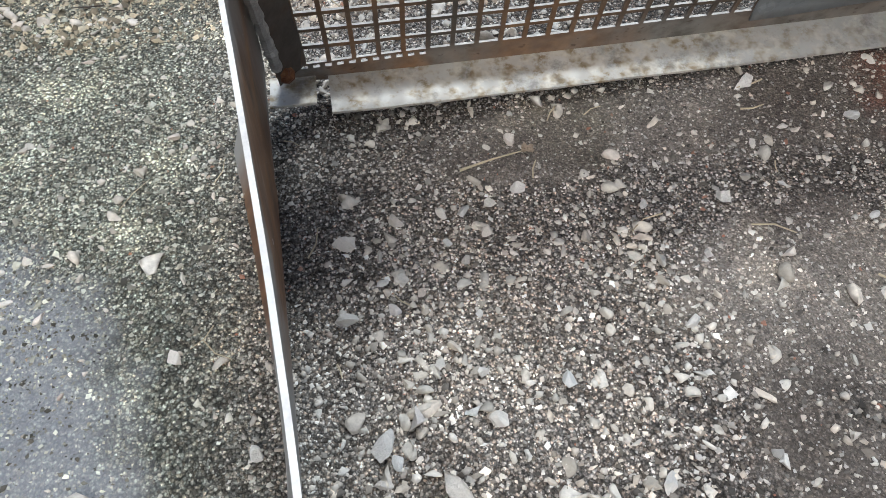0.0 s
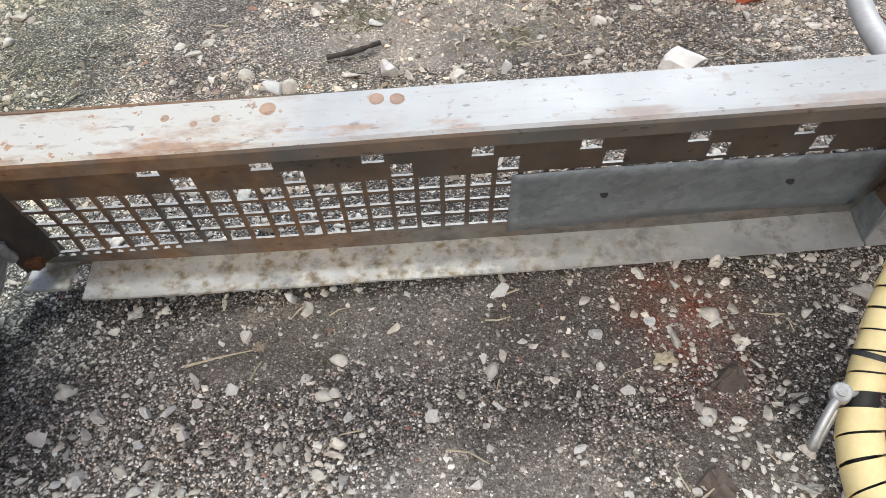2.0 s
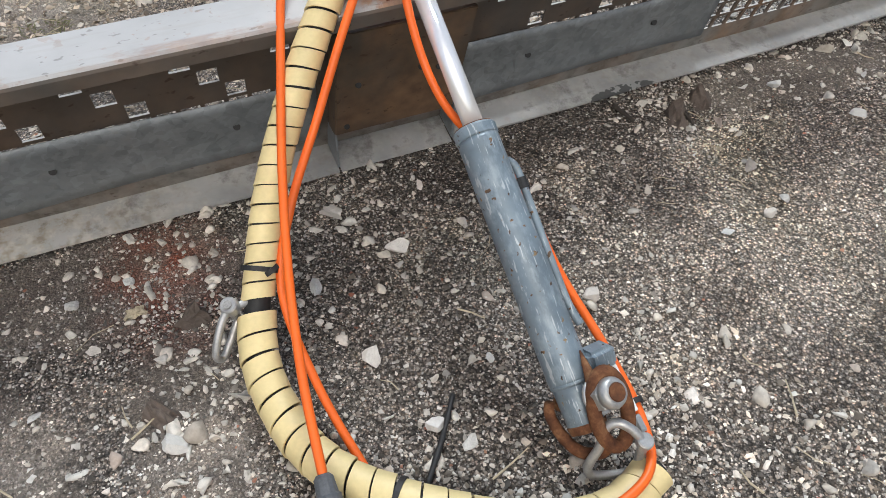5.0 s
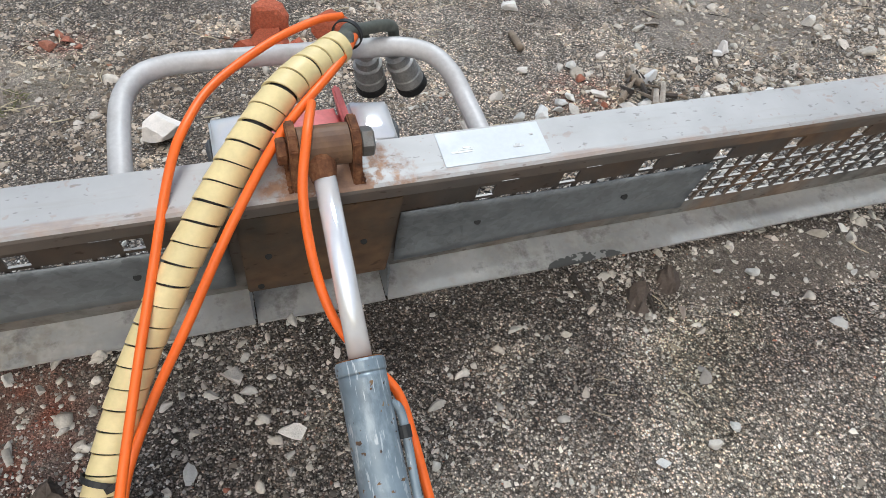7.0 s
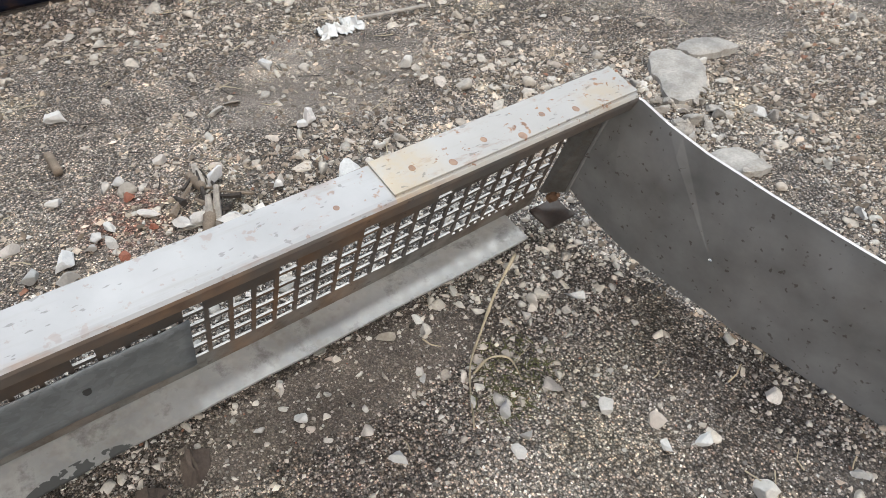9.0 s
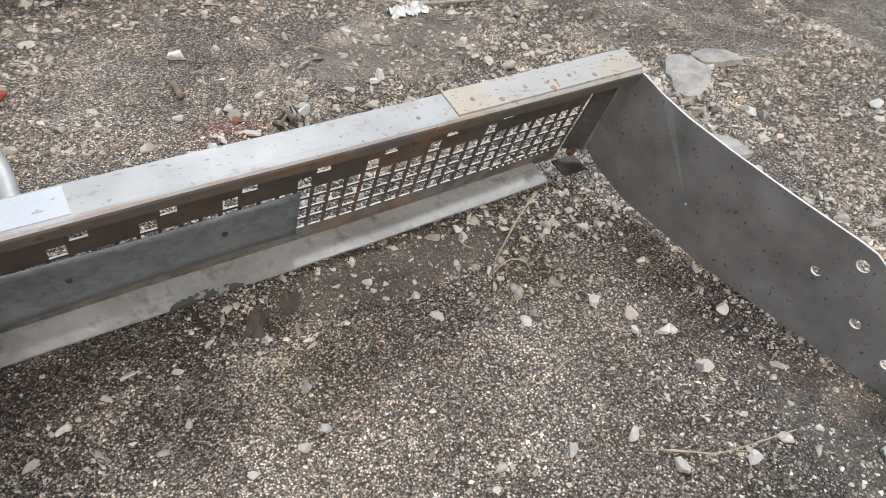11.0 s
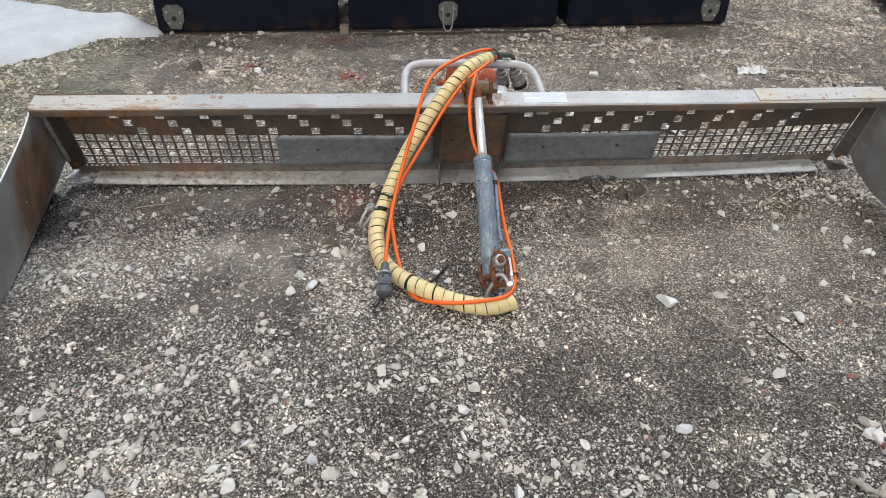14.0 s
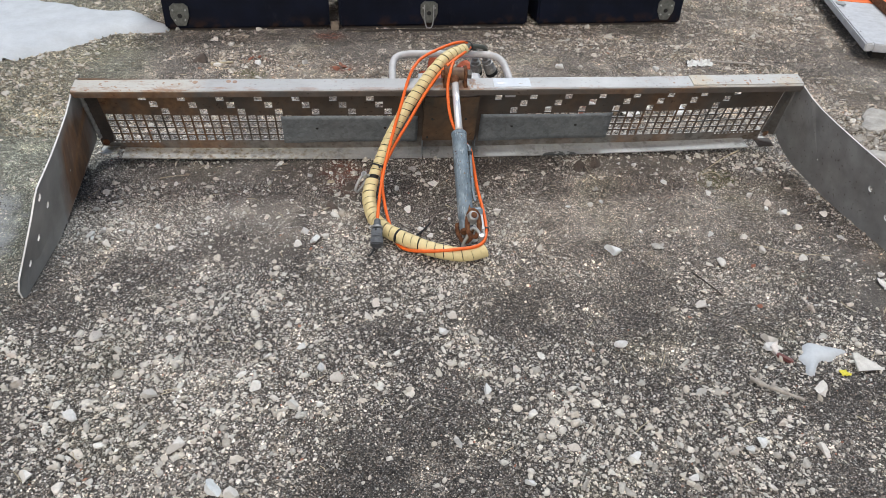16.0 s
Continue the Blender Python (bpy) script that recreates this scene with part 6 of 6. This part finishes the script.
lay("pale_branch", [(0.775, -1.293, 0.004), (0.80, -1.328, 0.012), (0.815, -1.338, 0.010), (0.85, -1.366, 0.012), (0.895, -1.388, 0.004)], 0.0085, M_driftwood, "pale weathered forked branch on gravel", "stick", 0.5)
lay("pale_branch", [(0.818, -1.340, 0.008), (0.832, -1.322, 0.016), (0.850, -1.308, 0.014)], 0.0060, M_driftwood, "short pale weathered twig on gravel", "stick", 0.5)
lath = part("pale_stick", block(1.705, 1.955, 1.261, 1.279, 0.008, 0.014, 0.002, pose(0, 0, 0, 0, 0.5, -8)), M_driftwood, None, "pale flat stick on gravel by a white rag")
tagged(lath, category="stick")
lay("wood_splinter", [(0.89, 0.55, 0.008), (0.92, 0.60, 0.016), (0.95, 0.64, 0.008)], 0.014, M_wood, "short weathered wood splinter on gravel", "wood", 0.2)
lay("wood_splinter", [(0.94, 0.78, 0.006), (0.945, 0.71, 0.006)], 0.012, M_wood, "short weathered wood splinter on gravel", "wood", 0.2)
lay("wood_splinter", [(0.70, 1.05, 0.002), (0.70, 0.97, 0.002)], 0.011, M_wood, "short weathered wood splinter on gravel", "wood", 0.2)
lay("wood_splinter", [(-1.24, 1.28, 0.004), (-1.12, 1.31, 0.004)], 0.007, M_twig, "pale wood splinter on gravel", "wood", 0.2)
strap = lay("plastic_strap", [(-0.13, -0.405, 0.012), (-0.17, -0.46, 0.008), (-0.215, -0.515, 0.004)], 0.0045, M_black, "black plastic strap end on gravel", "strap", 0.1)


def litter(name, count, area, material, label, seed):
    """Loose bits of straw and twig in one mesh."""
    rng = random.Random(seed)
    v, f = [], []
    for _ in range(count):
        x, y = rng.uniform(area[0], area[1]), rng.uniform(area[2], area[3])
        a, n, r = rng.uniform(0, 6.28), rng.uniform(0.008, 0.034), rng.uniform(0.0006, 0.0016)
        bend = rng.uniform(-0.3, 0.3)
        path = [(x + math.cos(a + bend * k) * n * k, y + math.sin(a + bend * k) * n * k) for k in (-1, 0, 1)]
        tv, tf = tube([Vector((px, py, ground_height(px, py) + r + 0.004 + rng.uniform(0, 0.004))) for px, py in path], lambda u: r * (1.2 - 0.5 * u), 5)
        f += [tuple(i + len(v) for i in q) for q in tf]
        v += tv
    return tagged(part(name, (v, f), material, None, label), category="litter", kind="stuff")


rot = thing("rotten_wood", (0.94, 0.66, 0), "heap of dark rotten wood splinters on gravel", "wood")
rot_rng = random.Random(77)
for k in range(16):
    x, y = 0.94 + rot_rng.gauss(0, 0.035), 0.66 + rot_rng.gauss(0, 0.05)
    a, n, r = rot_rng.uniform(0.6, 2.6), rot_rng.uniform(0.02, 0.055), rot_rng.uniform(0.003, 0.008)
    d = Vector((math.cos(a) * n, math.sin(a) * n, rot_rng.uniform(-0.006, 0.012)))
    c = Vector((x, y, 0.010 + rot_rng.uniform(0, 0.012)))
    part("splinter", tube([c - d, c - d * 0.3, c + d * 0.4, c + d], lambda u: r * (1.1 - 0.7 * u), 5), (M_bark, M_wood, M_bark)[k % 3], rot)
for a, b, r in (((0.896, 0.550, 0.004), (0.930, 0.630, 0.050), 0.0105), ((0.912, 0.560, 0.006), (0.955, 0.640, 0.060), 0.0095), ((0.945, 0.72, 0.006), (0.962, 0.805, 0.014), 0.0110)):
    a, b = Vector(a), Vector(b)
    part("splinter", tube([a, a.lerp(b, 0.35) + Vector((0.003, 0, 0.001)), a.lerp(b, 0.75), b], lambda u: r * (1.0 - 0.35 * u), 6), M_driftwood, rot, "pale weathered splinter")
M_moss = mat_plain("dull_green_grass", (0.15, 0.15, 0.06), 0.85, vary=0.3, scale=40)


def tuft(x, y, spread, count, seed):
    """A small flattened grass tuft."""
    rng = random.Random(seed)
    v, f = [], []
    for _ in range(count):
        a, q = rng.uniform(0, 6.28), rng.random() ** 0.5 * spread
        bx, by, b, n = x + math.cos(a) * q, y + math.sin(a) * q, rng.uniform(0, 6.28), rng.uniform(0.012, 0.032)
        g = ground_height(bx, by)
        path = [Vector((bx, by, g)), Vector((bx + math.cos(b) * n * 0.5, by + math.sin(b) * n * 0.5, g + n * 0.38)), Vector((bx + math.cos(b) * n, by + math.sin(b) * n, g + n * 0.30))]
        tv, tf = tube(path, lambda u: 0.0011 * (1.1 - u), 4)
        f += [tuple(i + len(v) for i in w) for w in tf]
        v += tv
    return tagged(part("grass_tuft", (v, f), M_moss, None, "flattened dull green grass tuft among gravel"), category="grass")


tuft(1.19, -0.075, 0.07, 110, 3)
tuft(1.12, -0.13, 0.05, 60, 4)
tuft(-1.0, 1.12, 0.09, 130, 5)
tuft(-0.62, 0.95, 0.06, 60, 6)
litter("straw_litter", 420, (-2.2, 2.6, 0.42, 1.9), M_twig, "scattered bits of dry straw on brown earth", 31)
litter("twig_litter", 260, (-2.2, 2.6, 0.42, 1.9), M_bark, "scattered dark twig pieces on brown earth", 32)
litter("front_straw_litter", 170, (-2.1, 2.1, -1.6, 0.1), M_twig, "few bits of dry straw on gravel", 33)


def crumple(name, cx, cy, w, d, material, label, category, lift=0.02, seed=1):
    v, f, n = [], [], 12
    for side in (0, 1):
        for j in range(n + 1):
            for i in range(n + 1):
                a, b = i / n - 0.5, j / n - 0.5
                edge = 1 + 0.7 * noise.noise((math.atan2(b, a) * 1.3, seed, 2))
                x, y = cx + a * w * edge, cy + b * d * edge
                z = ground_height(x, y) + 0.006 + lift * abs(noise.noise((a * 4, b * 4, seed))) - side * 0.0016
                v.append((x, y, z))
    m = (n + 1) ** 2
    for j in range(n):
        for i in range(n):
            a = j * (n + 1) + i
            f += [(a, a + 1, a + n + 2, a + n + 1), (a + m, a + n + 1 + m, a + n + 2 + m, a + 1 + m)]
    return tagged(part(name, (v, f), material, None, label, smooth=True), category=category)


def rag(cx, cy, w, d, seed):
    """A twisted strip of cloth: wavy ragged edges, deep folds, lying loose."""
    v, f, nu, nv = [], [], 40, 14
    for side in (0, 1):
        for j in range(nv + 1):
            for i in range(nu + 1):
                a, b = i / nu - 0.5, j / nv - 0.5
                wide = 0.45 + 0.75 * abs(noise.noise((a * 5.5, 3.0, seed))) * 1.7 + 0.30 * noise.noise((a * 16, b * 2, seed))
                x = cx + w * a + 0.016 * noise.noise((a * 6, b * 5, seed + 2)) + 0.012 * noise.noise((b * 12, a * 9, seed + 7)) * abs(a) * 2
                y = cy + d * b * wide + 0.030 * noise.noise((a * 4.5, 1.0, seed + 5)) + 0.02 * a
                z = ground_height(x, y) + 0.005 + 0.052 * (0.5 - abs(b)) * abs(noise.noise((a * 9, b * 7, seed))) * 2 + 0.012 * abs(noise.noise((a * 22, b * 15, seed))) - side * 0.0014
                v.append((x, y, z))
    m = (nu + 1) * (nv + 1)
    for j in range(nv):
        for i in range(nu):
            a = j * (nu + 1) + i
            f += [(a, a + 1, a + nu + 2, a + nu + 1), (a + m, a + nu + 1 + m, a + nu + 2 + m, a + 1 + m)]
    return tagged(part("white_rag", (v, f), M_cloth, None, "crumpled torn white rag lying on gravel", smooth=True), category="rag")


rag(1.625, 1.280, 0.150, 0.120, 4.2)
crumple("dead_leaf", -0.525, -0.065, 0.03, 0.022, M_twig, "pale torn dead leaf on gravel", "leaf", 0.008, 4)
crumple("dead_leaf", -1.13, 0.015, 0.018, 0.013, M_wood, "small brown dead leaf on gravel", "leaf", 0.008, 6)
shard_bm = prism([(-1.224, 0.030), (-1.274, 0.006), (-1.282, 0.008), (-1.279, 0.011), (-1.228, 0.034)], 1.130, 1.216)
for v in shard_bm.verts:
    v.co.x = 1.130 + (v.co.x - 1.130) * (0.10 + 0.90 * min(1.0, max(0.0, (-1.224 - v.co.y) / 0.05)))
white_scrap = part("plastic_shard", shard_bm, M_shard, None, "torn three-cornered white plastic shard on gravel")
tagged(white_scrap, category="scrap")
crumple("yellow_scrap", 1.088, -1.280, 0.024, 0.026, M_yellow, "small yellow plastic scrap on gravel", "scrap", 0.006, 9)
crumple("white_chip", 0.73, -0.585, 0.045, 0.028, M_slab, "flat whitish stone chip on gravel", "stone", 0.012, 11)
shard = part("red_shard", block(0.898, 0.950, -1.222, -1.204, 0.0, 0.014, 0.004, pose(0, 0, 0, 12, 6, -42)), M_maroon, None, "dark red plastic shard on gravel")
tagged(shard, category="scrap")
